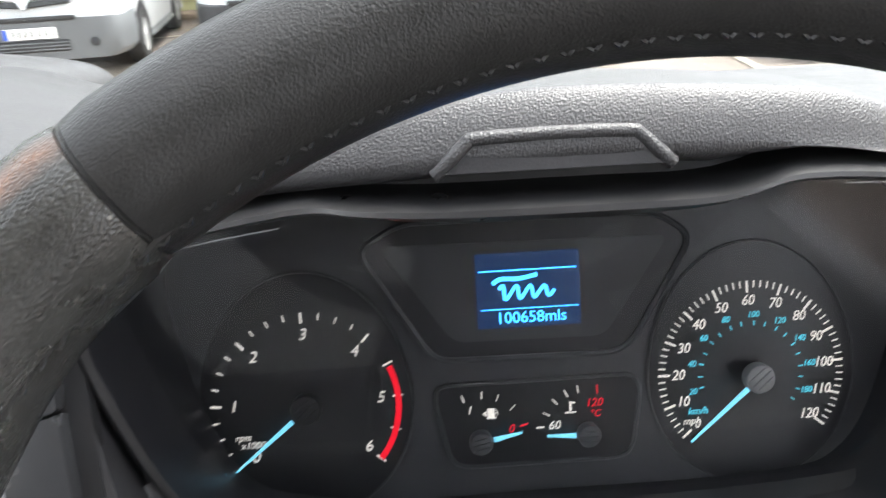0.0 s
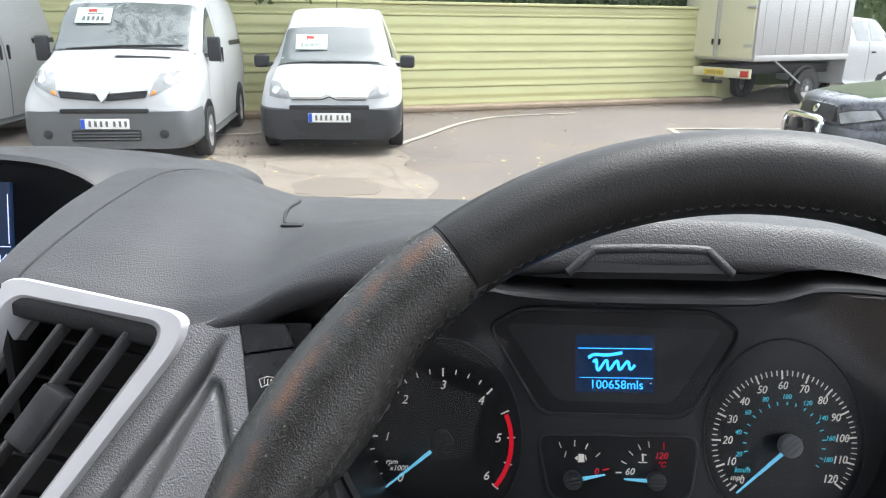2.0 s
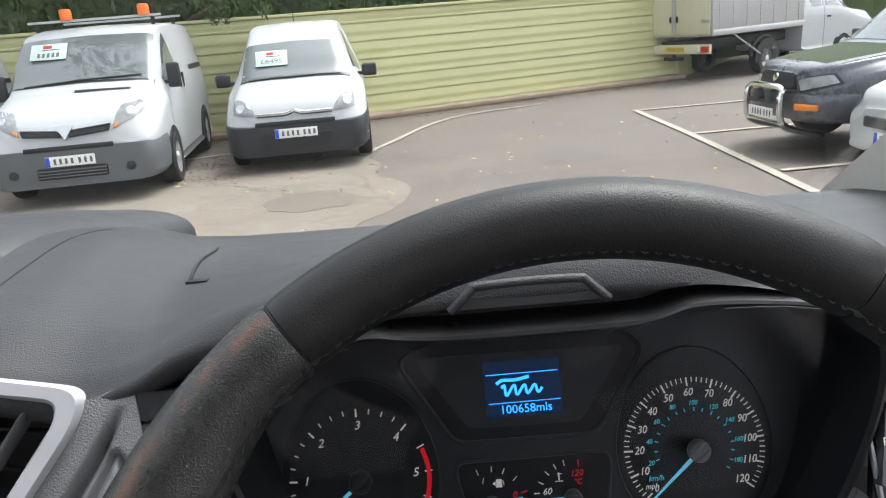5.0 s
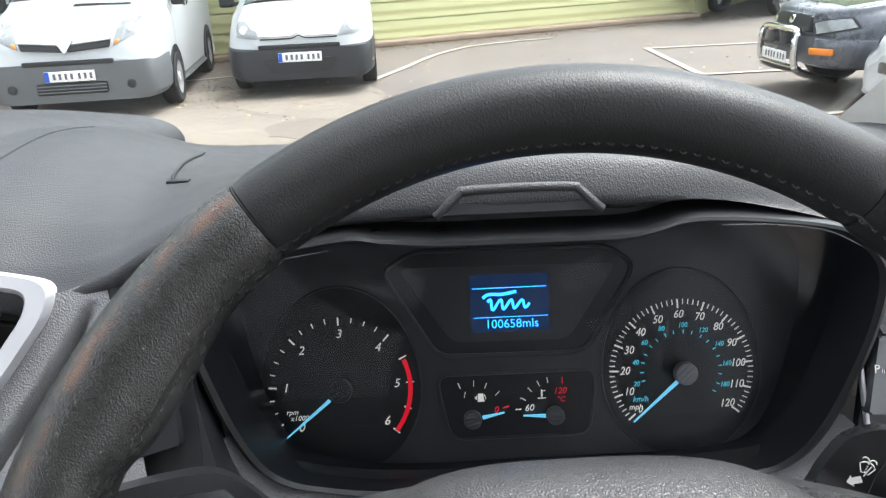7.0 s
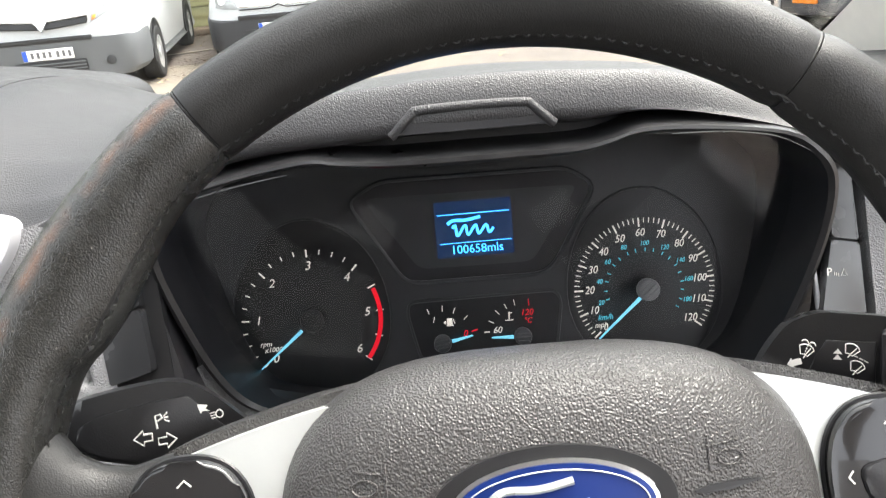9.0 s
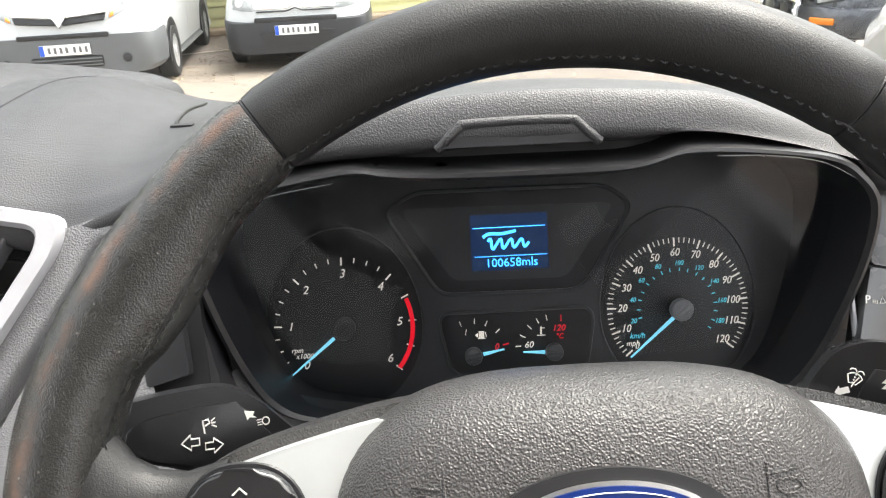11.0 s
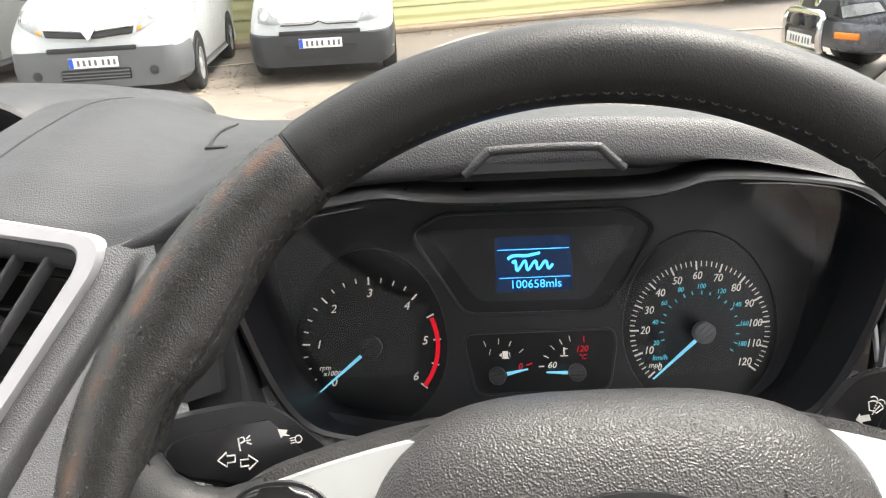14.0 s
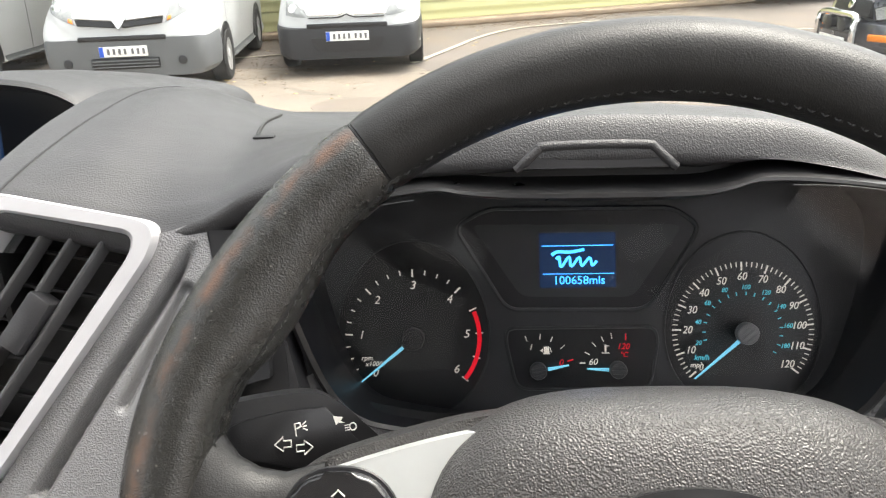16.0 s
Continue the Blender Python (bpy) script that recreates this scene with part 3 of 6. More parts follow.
def pad_z(x, y):
    xs = [r[0] for r in PAD_Z]
    col = [cubic(xs, [r[k + 1] for r in PAD_Z], x) for k in range(len(PAD_Y))]
    # the fuller crown of the brow over the dials
    crown = cubic([-0.2, -0.12, 0.1, 0.16], [0.0, 1.0, 1.0, 0.0], x) * cubic([-0.05, -0.0465, -0.042, -0.032, -0.01, 0.03, 0.06], [0.0, 0.0036, 0.0042, 0.0029, 0.0018, 0.0008, 0.0], y)
    return cubic(PAD_Y, col, y) + crown


dash = thing("dashboard", "dark grey grained plastic van dashboard", "dashboard", pose(0, 0, 1.3))
xs = list(np.linspace(-0.338, 0.44, 110))
ys = list(np.linspace(-0.05, 0.0, 26)) + list(np.linspace(0.01, 0.37, 34))
rings = []
for x in xs:
    z0 = pad_z(x, -0.05)
    top = [(x, y, pad_z(x, y) - 0.003 * max(0.0, (-0.040 - y) / 0.010) ** 2) for y in ys]
    # the lip stays clear of the cluster's bezel
    k = min(1.0, max(0.05, (z0 - float(np.interp(x, [0.06, 0.0843, 0.1156, 0.156, 0.1746, 0.1849, 0.2], [1.5365, 1.5426, 1.541, 1.5346, 1.5236, 1.5077, 1.48])) - 0.0070) / 0.0155)) if x > 0.06 else 1.0
    drop = cubic([-0.18, -0.12, 0.1, 0.16], [0.0155, 0.0095, 0.0095, 0.0155], x)
    lip = [(x, -0.02, z0 - 0.003 - drop * k), (x, -0.044, z0 - 0.003 - 0.97 * drop * k), (x, -0.049, z0 - 0.003 - 0.71 * drop * k), (x, -0.0508, z0 - 0.003 - 0.0040 * k)]
    rings.append(lip + top)
part("top_pad", loft(rings, False, False), DASH, dash, "soft grained dashboard top", angle=70)

# the seam where the flat tray panel meets the pad, and its notch
seam = smooth_path([(-0.2225, 0.192), (-0.2204, 0.174), (-0.2195, 0.15), (-0.2178, 0.122), (-0.2131, 0.091), (-0.2085, 0.071)], 6)
part("panel_seam", tube([(x, y, pad_z(x, y) + 0.0004) for x, y in seam], 0.0013, 6), BLACK, dash, "dark gap beside the tray panel")
part("panel_notch", box((0.014, 0.006, 0.004), pose(-0.203, 0.066, pad_z(-0.203, 0.066) - 0.0005), 0.0005), BLACK, dash, "small dark notch")
ridge = smooth_path([(-0.325, -0.048), (-0.318, 0.0), (-0.312, 0.06), (-0.305, 0.12), (-0.29, 0.16)], 6)
part("pad_seam", tube([(x, y, pad_z(x, y) - 0.0002) for x, y in ridge], 0.0009, 6), BLACK, dash, "moulded seam line")

# windscreen scuttle behind the pad
part("cowl", box((1.7, 0.5, 0.04), pose(-0.42, 0.65, 1.368, -18.6), 0.01), BLACK, dash, "black scuttle under the windscreen")
part("passenger_pad", loft([[(x, y, pad_z(-0.33, y) - 0.01) for y in ys] for x in (-1.28, -0.5)], False, False), DASH, dash)
part("fascia_core", box((1.7, 0.24, 0.5), pose(-0.42, 0.22, 1.21), 0.01), BLACK, dash, "dark fascia carcass")

# ---- instrument cluster ----
K = 0.336
CM = frame_of((0, 0, 1.424), (1, 0, 0), (0, K, 1))          # the dial plane: x across, y up the face, z towards the driver
SZ = math.sqrt(1 + K * K)


def dz(z):
    """Height in the world to height up the dial plane."""
    return (z - 1.424) * SZ


OUT = [(-0.172, 1.500), (-0.163, 1.519), (-0.1464, 1.5291), (-0.1255, 1.5346), (-0.1022, 1.5387), (-0.0836, 1.5406), (-0.0684, 1.5383), (-0.04, 1.5362), (0.0163, 1.5358), (0.052, 1.5359),
       (0.068, 1.5385), (0.0843, 1.5426), (0.1156, 1.541), (0.156, 1.5346), (0.1746, 1.5236), (0.1849, 1.5077), (0.1847, 1.479), (0.1765, 1.443), (0.1657, 1.4137), (0.152, 1.396),
       (0.13, 1.388), (0.06, 1.384), (-0.06, 1.384), (-0.115, 1.391), (-0.14, 1.4015), (-0.156, 1.428), (-0.169, 1.473)]
cluster = thing("instrument_cluster", "black instrument cluster with two round dials and a blue display", "instrument cluster", pose(0, 0, 1.38))
loop = smooth_path(OUT, 5, True)


def surround(x, z, f):
    """From the front lip (f = 0) back to the dial plane (f = 1)."""
    xi, zi = x * 0.972, 1.455 + (z - 1.455) * 0.95 - 0.014
    yi = K * (zi - 1.424)
    return (x + (xi - x) * f, -0.055 + (yi + 0.055) * f, z + (zi - z) * f)


def grow(x, z, d):
    v = Vector((x - 0.005, z - 1.46))
    v = v + v.normalized() * d
    return v.x + 0.005, v.y + 1.46


rings = []
for d, y in ((0.0015, -0.030), (0.0015, -0.052), (0.0003, -0.0562), (-0.002, -0.0572), (-0.0045, -0.0550)):
    rings.append([(grow(x, z, d)[0], y, grow(x, z, d)[1]) for x, z in loop])
part("bezel", loft(rings, True, False), BEZEL, cluster, "gloss black cluster bezel")
rings = [[surround(*grow(x, z, -0.0045), f) for x, z in loop] for f in (0.0, 0.12, 0.3, 0.6, 1.0)]
part("inner_wall", loft(rings, True, False), WELL, cluster, "dark wall round the dials")
face = [(x, dz(z)) for x, _, z in (surround(a, b, 1.0) for a, b in loop)]
part("face_plate", prism(face, 0.002, CM @ pose(0, 0, -0.003)), MASK, cluster, "dark grey dial mask", False)
# thin grey lines along the two humps of the bezel's brow
for pts in ([(0.0973, 1.5388), (0.125, 1.5375), (0.15, 1.533), (0.168, 1.524)], [(-0.146, 1.5255), (-0.12, 1.5308), (-0.0944, 1.5345)]):
    part("brow_line", tube([(x, -0.0572, z) for x, z in smooth_path(pts, 6)], 0.00022, 6), KNOB, cluster, "thin grey line on the bezel")

TC, SC = (-0.1037, -0.0021), (0.1033, -0.0001)


def at_dial(c, r, deg, lift=0.0):
    a = radians(deg)
    return CM @ pose(c[0] + r * math.cos(a), c[1] + r * math.sin(a), lift)


def egg(c, w, up, down):
    out = []
    for i in range(64):
        a = 2 * math.pi * i / 64
        s = math.sin(a)
        out.append((c[0] + w * math.cos(a), c[1] + (up if s > 0 else down) * s))
    return out


def dial(name, c, label):
    bm = prism(egg(c, 0.048, 0.062, 0.052), 0.0012, CM @ pose(0, 0, -0.0012))
    ob = part(name, bm, DIAL, cluster, label, False)
    pts = egg(c, 0.0488, 0.0628, 0.0528)
    part("dial_rim", tube([CM @ Vector((*p, 0.0)) for p in pts], 0.0005, 6, True), MASK, ob)
    return ob


tach, speedo = dial("rev_counter", TC, "black rev counter dial"), dial("speedometer", SC, "black speedometer dial with white and cyan figures")
T0, TS = 219.5, 258.9 / 6
S0, SS = 221.4, 259.4 / 120


def ticks(c, r, degs, long, wide, bm=None):
    for d in degs:
        bm = box((long, wide, 0.0003), at_dial(c, r - long / 2, d, 0.0004) @ pose(0, 0, 0, 0, 0, d), bm=bm)
    return bm


part("tick_marks", ticks(TC, 0.0440, [T0 - TS * k for k in range(5)], 0.0048, 0.0010, ticks(TC, 0.0440, [T0 - TS * k / 4 for k in range(17) if k % 4], 0.003, 0.0007)), INK_WHITE, tach, "white tick marks", False)
for k in range(7):
    bm = words(str(k), 0.0074, at_dial(TC, 0.0338, T0 - TS * k + (2 if k in (0, 6) else 0), 0.0004), 0.25)
    part("figure", bm, INK_WHITE, tach, "", False)
arc = lambda c, r0, r1, a0, a1, n=24: prism([(c[0] + r0 * math.cos(radians(a0 + (a1 - a0) * i / n)), c[1] + r0 * math.sin(radians(a0 + (a1 - a0) * i / n))) for i in range(n + 1)] +
                                             [(c[0] + r1 * math.cos(radians(a1 + (a0 - a1) * i / n)), c[1] + r1 * math.sin(radians(a1 + (a0 - a1) * i / n))) for i in range(n + 1)], 0.0003, CM @ pose(0, 0, 0.0003))
part("red_band", arc(TC, 0.0407, 0.0434, T0 - TS * 4.55, T0 - TS * 6), INK_RED, tach, "red band from 4.5 to 6", False)
part("red_ticks", ticks(TC, 0.0445, [T0 - TS * k for k in (4.5, 5, 5.5, 6)], 0.0050, 0.0008), INK_WHITE, tach, "pale ticks on the red band", False)
bm = words("rpm", 0.0044, CM @ pose(TC[0] - 0.0305, TC[1] - 0.0128, 0.0004), 0.25)
part("unit_text", words("x1000", 0.0044, CM @ pose(TC[0] - 0.0262, TC[1] - 0.0166, 0.0004), 0.25, bm=bm), INK_WHITE, tach, "small white unit text", False)

bm = ticks(SC, 0.0438, [S0 - SS * 2 * k for k in range(61) if k % 5], 0.0032, 0.0006)
part("tick_marks", ticks(SC, 0.0438, [S0 - SS * 10 * k for k in range(13)], 0.0055, 0.0010, bm), INK_WHITE, speedo, "white tick marks", False)
for k in range(0, 13):
    bm = words(str(10 * k), 0.0068 if k else 0.006, at_dial(SC, 0.0345, S0 - SS * 10 * k, 0.0004) @ Matrix.Diagonal((0.88, 1, 1, 1)), 0.25)
    part("figure", bm, INK_WHITE, speedo, "", False)
bt = None
for k in range(20, 181, 20):
    d = S0 - SS * k / 1.609
    part("inner_figure", words(str(k), 0.0042, at_dial(SC, 0.0285 if k < 100 else 0.0278, d, 0.0004) @ Matrix.Diagonal((0.9, 1, 1, 1)), 0.25), INK_CYAN, speedo, "cyan figure", False)
    bt = ticks(SC, 0.0250, [d - 1.5, d - 14.0], 0.0022, 0.0006, bt)
part("inner_ticks", bt, INK_CYAN, speedo, "cyan tick marks", False)
part("unit_text_mph", words("mph", 0.0047, CM @ pose(SC[0] - 0.0285, SC[1] - 0.0212, 0.0004), 0.25), INK_WHITE, speedo, "", False)
part("unit_text_kmh", words("km/h", 0.0047, CM @ pose(SC[0] - 0.0255, SC[1] - 0.0165, 0.0004), 0.25), INK_CYAN, speedo, "", False)


def needle(owner, c, deg, r0, r1, hub, hub_mat=KNOB, lift=0.009):
    a = radians(deg)
    m = CM @ pose(c[0], c[1], lift) @ pose(0, 0, 0, 0, 0, deg)
    bm = prism([(r0, -0.0011), (r1, -0.0004), (r1, 0.0004), (r0, 0.0011)], 0.0012, m, 0.0003)
    part("needle", bm, NEEDLE, owner, "pale blue needle", False)
    bm = disc(hub, 0.006, CM @ pose(c[0], c[1], lift - 0.003), 32, 0.0015)
    h = part("hub_cap", bm, hub_mat, owner, "black hub cap" if hub_mat is BLACK else "ridged grey hub cap")
    bm = None
    for k in (-1, 0, 1):
        bm = box((hub * 1.7 - abs(k) * hub * 0.35, hub * 0.14, 0.0012), m @ pose(0, k * hub * 0.42, 0.0031), 0.0003, bm)
    part("hub_rib", bm, hub_mat, h, "", False)


needle(tach, TC, T0 - 0.5, 0.0085, 0.043, 0.0070, BLACK, 0.004)
needle(speedo, SC, S0 - 0.5, 0.007, 0.0425, 0.0068)

# lower pod with the fuel and temperature gauges
pod_out = round_poly([(-0.0435, 0.0035), (0.0480, 0.0035), (0.0510, -0.004), (0.0465, -0.032), (0.041, -0.036), (-0.033, -0.036), (-0.0390, -0.0325), (-0.0450, -0.004)], 0.006)
pod = part("small_gauge_pod", prism(pod_out, 0.0016, CM @ pose(0, 0, -0.0012)), DIAL, cluster, "black pod with fuel and temperature gauges", False)
part("pod_rim", tube([CM @ Vector((*p, 0.0002)) for p in pod_out], 0.0011, 6, True), MASK, pod)
FC, HC = (-0.0248, dz(1.4018)), (0.0253, dz(1.402))
for c, deg in ((FC, 11.0), (HC, 177.0)):
    needle(pod, c, deg, 0.006, 0.0195, 0.0054, GAUGE_KNOB, 0.004)
bm = ticks(FC, 0.0232, [110, 86, 66, 43], 0.0036, 0.0006)
bm = words("1", 0.0052, CM @ pose(-0.0294, -0.0089, 0.0008), 0.25, bm=bm)
part("fuel_ticks", bm, INK_WHITE, pod, "white fuel scale ticks", False)
part("fuel_zero", words("0", 0.0056, CM @ pose(FC[0] + 0.0145, FC[1] + 0.0045, 0.0008), 0.25, bm=box((0.004, 0.0007, 0.0003), CM @ pose(FC[0] + 0.0205, FC[1] + 0.006, 0.0008, 0, 0, 15))), INK_RED, pod, "red zero", False)
bm = box((0.0034, 0.0042, 0.0003), CM @ pose(FC[0] + 0.0055, FC[1] + 0.0128, 0.0008))
bm = box((0.0044, 0.0006, 0.0003), CM @ pose(FC[0] + 0.0055, FC[1] + 0.0104, 0.0008), bm=bm)
bm = box((0.0005, 0.003, 0.0003), CM @ pose(FC[0] + 0.0082, FC[1] + 0.0128, 0.0008, 0, 0, 12), bm=bm)
part("pump_symbol", prism([(0, 0), (0.0018, 0.0014), (0.0018, -0.0014)], 0.0003, CM @ pose(FC[0] + 0.0015, FC[1] + 0.0125, 0.0008), bm=bm), INK_WHITE, pod, "white fuel pump symbol", False)
part("temp_ticks", ticks(HC, 0.0232, [152, 133, 116, 100], 0.0036, 0.0006), INK_WHITE, pod, "white temperature scale ticks", False)
part("temp_low", words("60", 0.0056, CM @ pose(HC[0] - 0.0155, HC[1] + 0.0045, 0.0008), 0.25, bm=box((0.0035, 0.0007, 0.0003), CM @ pose(HC[0] - 0.022, HC[1] + 0.004, 0.0008))), INK_WHITE, pod, "white figure 60", False)
bm = words("120", 0.0054, CM @ pose(HC[0] + 0.0035, HC[1] + 0.0142, 0.0008), 0.25, bm=box((0.0006, 0.0042, 0.0003), CM @ pose(HC[0] + 0.0052, HC[1] + 0.0205, 0.0008)))
part("temp_high", words("\u00b0C", 0.0046, CM @ pose(HC[0] + 0.004, HC[1] + 0.009, 0.0008), 0.2, bm=bm), INK_RED, pod, "red figure 120 degrees", False)
bm = box((0.001, 0.0045, 0.0003), CM @ pose(HC[0] - 0.0075, HC[1] + 0.0133, 0.0008))
bm = box((0.0024, 0.0005, 0.0003), CM @ pose(HC[0] - 0.0065, HC[1] + 0.0148, 0.0008), bm=bm)
part("temp_symbol", box((0.005, 0.0006, 0.0003), CM @ pose(HC[0] - 0.0075, HC[1] + 0.0103, 0.0008), bm=bm), INK_WHITE, pod, "white thermometer symbol", False)

# display window
win = round_poly([(-0.0765, dz(1.489)), (-0.0440, dz(1.4385)), (0.0400, dz(1.4375)), (0.0490, dz(1.4430)), (0.0770, dz(1.487)), (0.060, dz(1.4985)), (-0.056, dz(1.4995))], 0.008)
window = part("display_window", prism(win, 0.0012, CM @ pose(0, 0, -0.001)), DIAL, cluster, "dark display window", False)
part("window_rim", tube([CM @ Vector((*p, 0.0004)) for p in win], 0.0015, 6, True), MASK, window)
inner = round_poly([(-0.066, dz(1.490)), (-0.035, dz(1.4465)), (0.035, dz(1.4455)), (0.066, dz(1.488))], 0.006)
part("window_panel", prism(inner, 0.0008, CM @ pose(0, 0, 0.0006)), MASK, window, "dark grey display surround", False)
LM = CM @ pose(0.0004, dz(1.468), 0.0022)
screen = part("display", prism(rounded(0.0475, 0.0345, 0.0008), 0.0004, LM @ pose(0, 0, -0.0004)), LCD_BACK, cluster, "deep blue lit display", False)
part("display_rule", box((0.0445, 0.0005, 0.0002), LM @ pose(0, 0.0092, 0.0002), bm=box((0.0445, 0.0004, 0.0002), LM @ pose(0.0005, -0.0085, 0.0002))), LCD_INK, screen, "bright blue ruled lines", False)
part("mileage_text", words("100658mls", 0.0070, LM @ pose(0.0010, -0.0128, 0.0001) @ Matrix.Diagonal((1.06, 1.05, 1, 1))), LCD_INK, screen, "bright blue mileage figures", False)
# the clear lens over the dials
lens = [(x * 0.97, dz(z) * 0.97) for x, _, z in (surround(a, b, 0.75) for a, b in loop)]
lens_ob = part("lens", prism(lens, 0.0015, CM @ pose(0, 0, 0.026, 19)), LENS, cluster, "clear plastic lens over the dials", False)
lens_ob.visible_shadow = False

# ---- steering wheel ----
PH = radians(28.3)
HUB = Vector((0.002, -0.235, 1.468))
SM = frame_of(HUB, (1, 0, 0), (0, math.sin(PH), math.cos(PH)))   # x across, y up the wheel, z towards the driver
wheel = thing("steering_wheel", "black leather steering wheel with silver spokes", "steering wheel", pose(*HUB))
RR = 0.171


def rim_radius(deg):
    """Tube radius by the angle from the top: the hand grips at the sides are fuller."""
    a = abs((deg + 180) % 360 - 180)
    grip = 1 / (1 + math.exp(-(a - 36) / 0.8)) * (1 - 0.9 / (1 + math.exp(-(a - 100) / 4)))
    swell = math.exp(-((a - 74) / 16) ** 2)
    return 0.0146 + 0.0006 * grip + 0.0028 * swell


# how far the hand grips swell inwards, by the angle from the top
GRIP_AT = [0, 30, 44, 48, 52, 57, 63, 68, 74, 84, 100, 180]
GRIP_IN = [0, 0, 0.0006, 0.0018, 0.0036, 0.0048, 0.0022, -0.0036, -0.0052, -0.004, 0, 0]


def rim_piece(a0, a1, n, cap=True):
    rings = []
    for i in range(n + 1):
        d = a0 + (a1 - a0) * i / n
        s, c = math.sin(radians(d)), math.cos(radians(d))
        r = rim_radius(d)
        if cap and min(i, n - i) == 0:
            r -= 0.0007
        ring = []
        for k in range(28):
            a = 2 * math.pi * k / 28
            rad, z = r * math.cos(a), r * 1.02 * math.sin(a)
            if rad < 0:
                rad -= cubic(GRIP_AT, GRIP_IN, abs(d)) * math.cos(a) ** 2
            ring.append(SM @ Vector((s * (RR + rad), c * (RR + rad), z)))
        rings.append(ring)
    return loft(rings)


part("rim_top", rim_piece(-35.8, 34.9, 48), LEATHER, wheel, "smooth black leather upper rim")
part("grip_left", rim_piece(-112, -36.2, 48), GRIP, wheel, "worn leather grip with scuffs")
part("grip_right", rim_piece(35.3, 112, 48), LEATHER, wheel, "creased black leather grip")
part("rim_bottom", rim_piece(112.5, 247.5, 60), LEATHER, wheel)
for d in (-36.0, 35.1):
    s, c = math.sin(radians(d)), math.cos(radians(d))
    part("rim_seam", tube([SM @ Vector((s * (RR + 0.0136 * math.cos(a)), c * (RR + 0.0136 * math.cos(a)), 0.0137 * math.sin(a))) for a in (2 * math.pi * k / 28 for k in range(28))], 0.0006, 6, True), LEATHER, wheel, "dark leather seam")
# hand stitching along the inside of the rim
def stitch_line(d, lift=0.0):
    sn, cs = math.sin(radians(d)), math.cos(radians(d))
    r = rim_radius(d) + cubic(GRIP_AT, GRIP_IN, abs(d)) * 0.8 + lift
    a = radians(207)
    return Vector((sn * (RR + r * math.cos(a)), cs * (RR + r * math.cos(a)), -r * math.sin(a) * 0.9))


part("stitch_welt", tube([SM @ stitch_line(-106 + 212 * k / 260, -0.0006 + 0.0002 * (k % 2)) for k in range(261)], 0.0009, 7), LEATHER, wheel, "puckered leather welt")
bm = None
for k in range(250):
    d = -105 + 210 * k / 249
    bm = box((0.0026, 0.0006, 0.0007), SM @ Matrix.Translation(stitch_line(d, 0.0001)) @ pose(0, 0, 0, 0, 0, -d + (38 if k % 2 else -38)), bm=bm)
part("stitching", bm, LEATHER, wheel, "dark zigzag stitching", False)

# silver spokes
def spoke(s):
    top = [(-0.13, 0.0215), (-0.118, 0.0285), (-0.09, 0.0370), (-0.062, 0.0430), (-0.03, 0.046)]
    low = [(-0.03, -0.03), (-0.07, -0.032), (-0.11, -0.028), (-0.13, -0.024)]
    pts = smooth_path(top, 4) + smooth_path(low, 4)
    pts = [(s * x, y) for x, y in pts]
    return pts[::-1] if s < 0 else pts


for s, n in ((1, "left"), (-1, "right")):
    pts = spoke(s)
    part("spoke", prism(pts[::-1] if s > 0 else pts[::-1], 0.014, SM @ pose(0, 0, -0.012), 0.004, seg=3), SILVER, wheel, "satin silver spoke")
    rim = [(x * 1.01, y + 0.0035 * (y > 0)) for x, y in pts]
    part("spoke_back", prism(rim[::-1], 0.02, SM @ pose(0, 0, -0.028), 0.003), PAD, wheel, "dark grained spoke backing")
for s in (-1, 1):
    rings = []
    for x, yt, yb, zc, h in ((-0.171, 0.060, -0.045, 0.0, 0.0125), (-0.160, 0.0535, -0.040, 0.0, 0.0132), (-0.1535, 0.0430, -0.034, -0.0005, 0.0128), (-0.1475, 0.0345, -0.030, -0.0015, 0.0120), (-0.1400, 0.0300, -0.027, -0.003, 0.0108), (-0.1310, 0.0285, -0.025, -0.0045, 0.0095), (-0.1230, 0.0305, -0.025, -0.0055, 0.0085), (-0.1180, 0.0315, -0.025, -0.0065, 0.0070)):
        yc, w = (yt + yb) / 2, (yt - yb) / 2
        rings.append([SM @ Vector((-s * x, yc + w * math.copysign(abs(math.cos(a)) ** 0.75, math.cos(a)), zc + h * math.sin(a))) for a in (2 * math.pi * k / 32 for k in range(32))])
    part("spoke_root", loft(rings), LEATHER, wheel, "leather flare between rim and spoke")
# airbag cover
def cover(f, z):
    out = []
    for i in range(64):
        a = 2 * math.pi * i / 64
        c, sn = math.cos(a), math.sin(a)
        w, h = (0.0868, 0.0556 if sn > 0 else 0.075)
        e = 0.62 if sn > 0 else 0.75
        out.append(SM @ Vector((0.0025 + f * w * math.copysign(abs(c) ** e, c), f * h * math.copysign(abs(sn) ** 0.82, sn), z)))
    return out


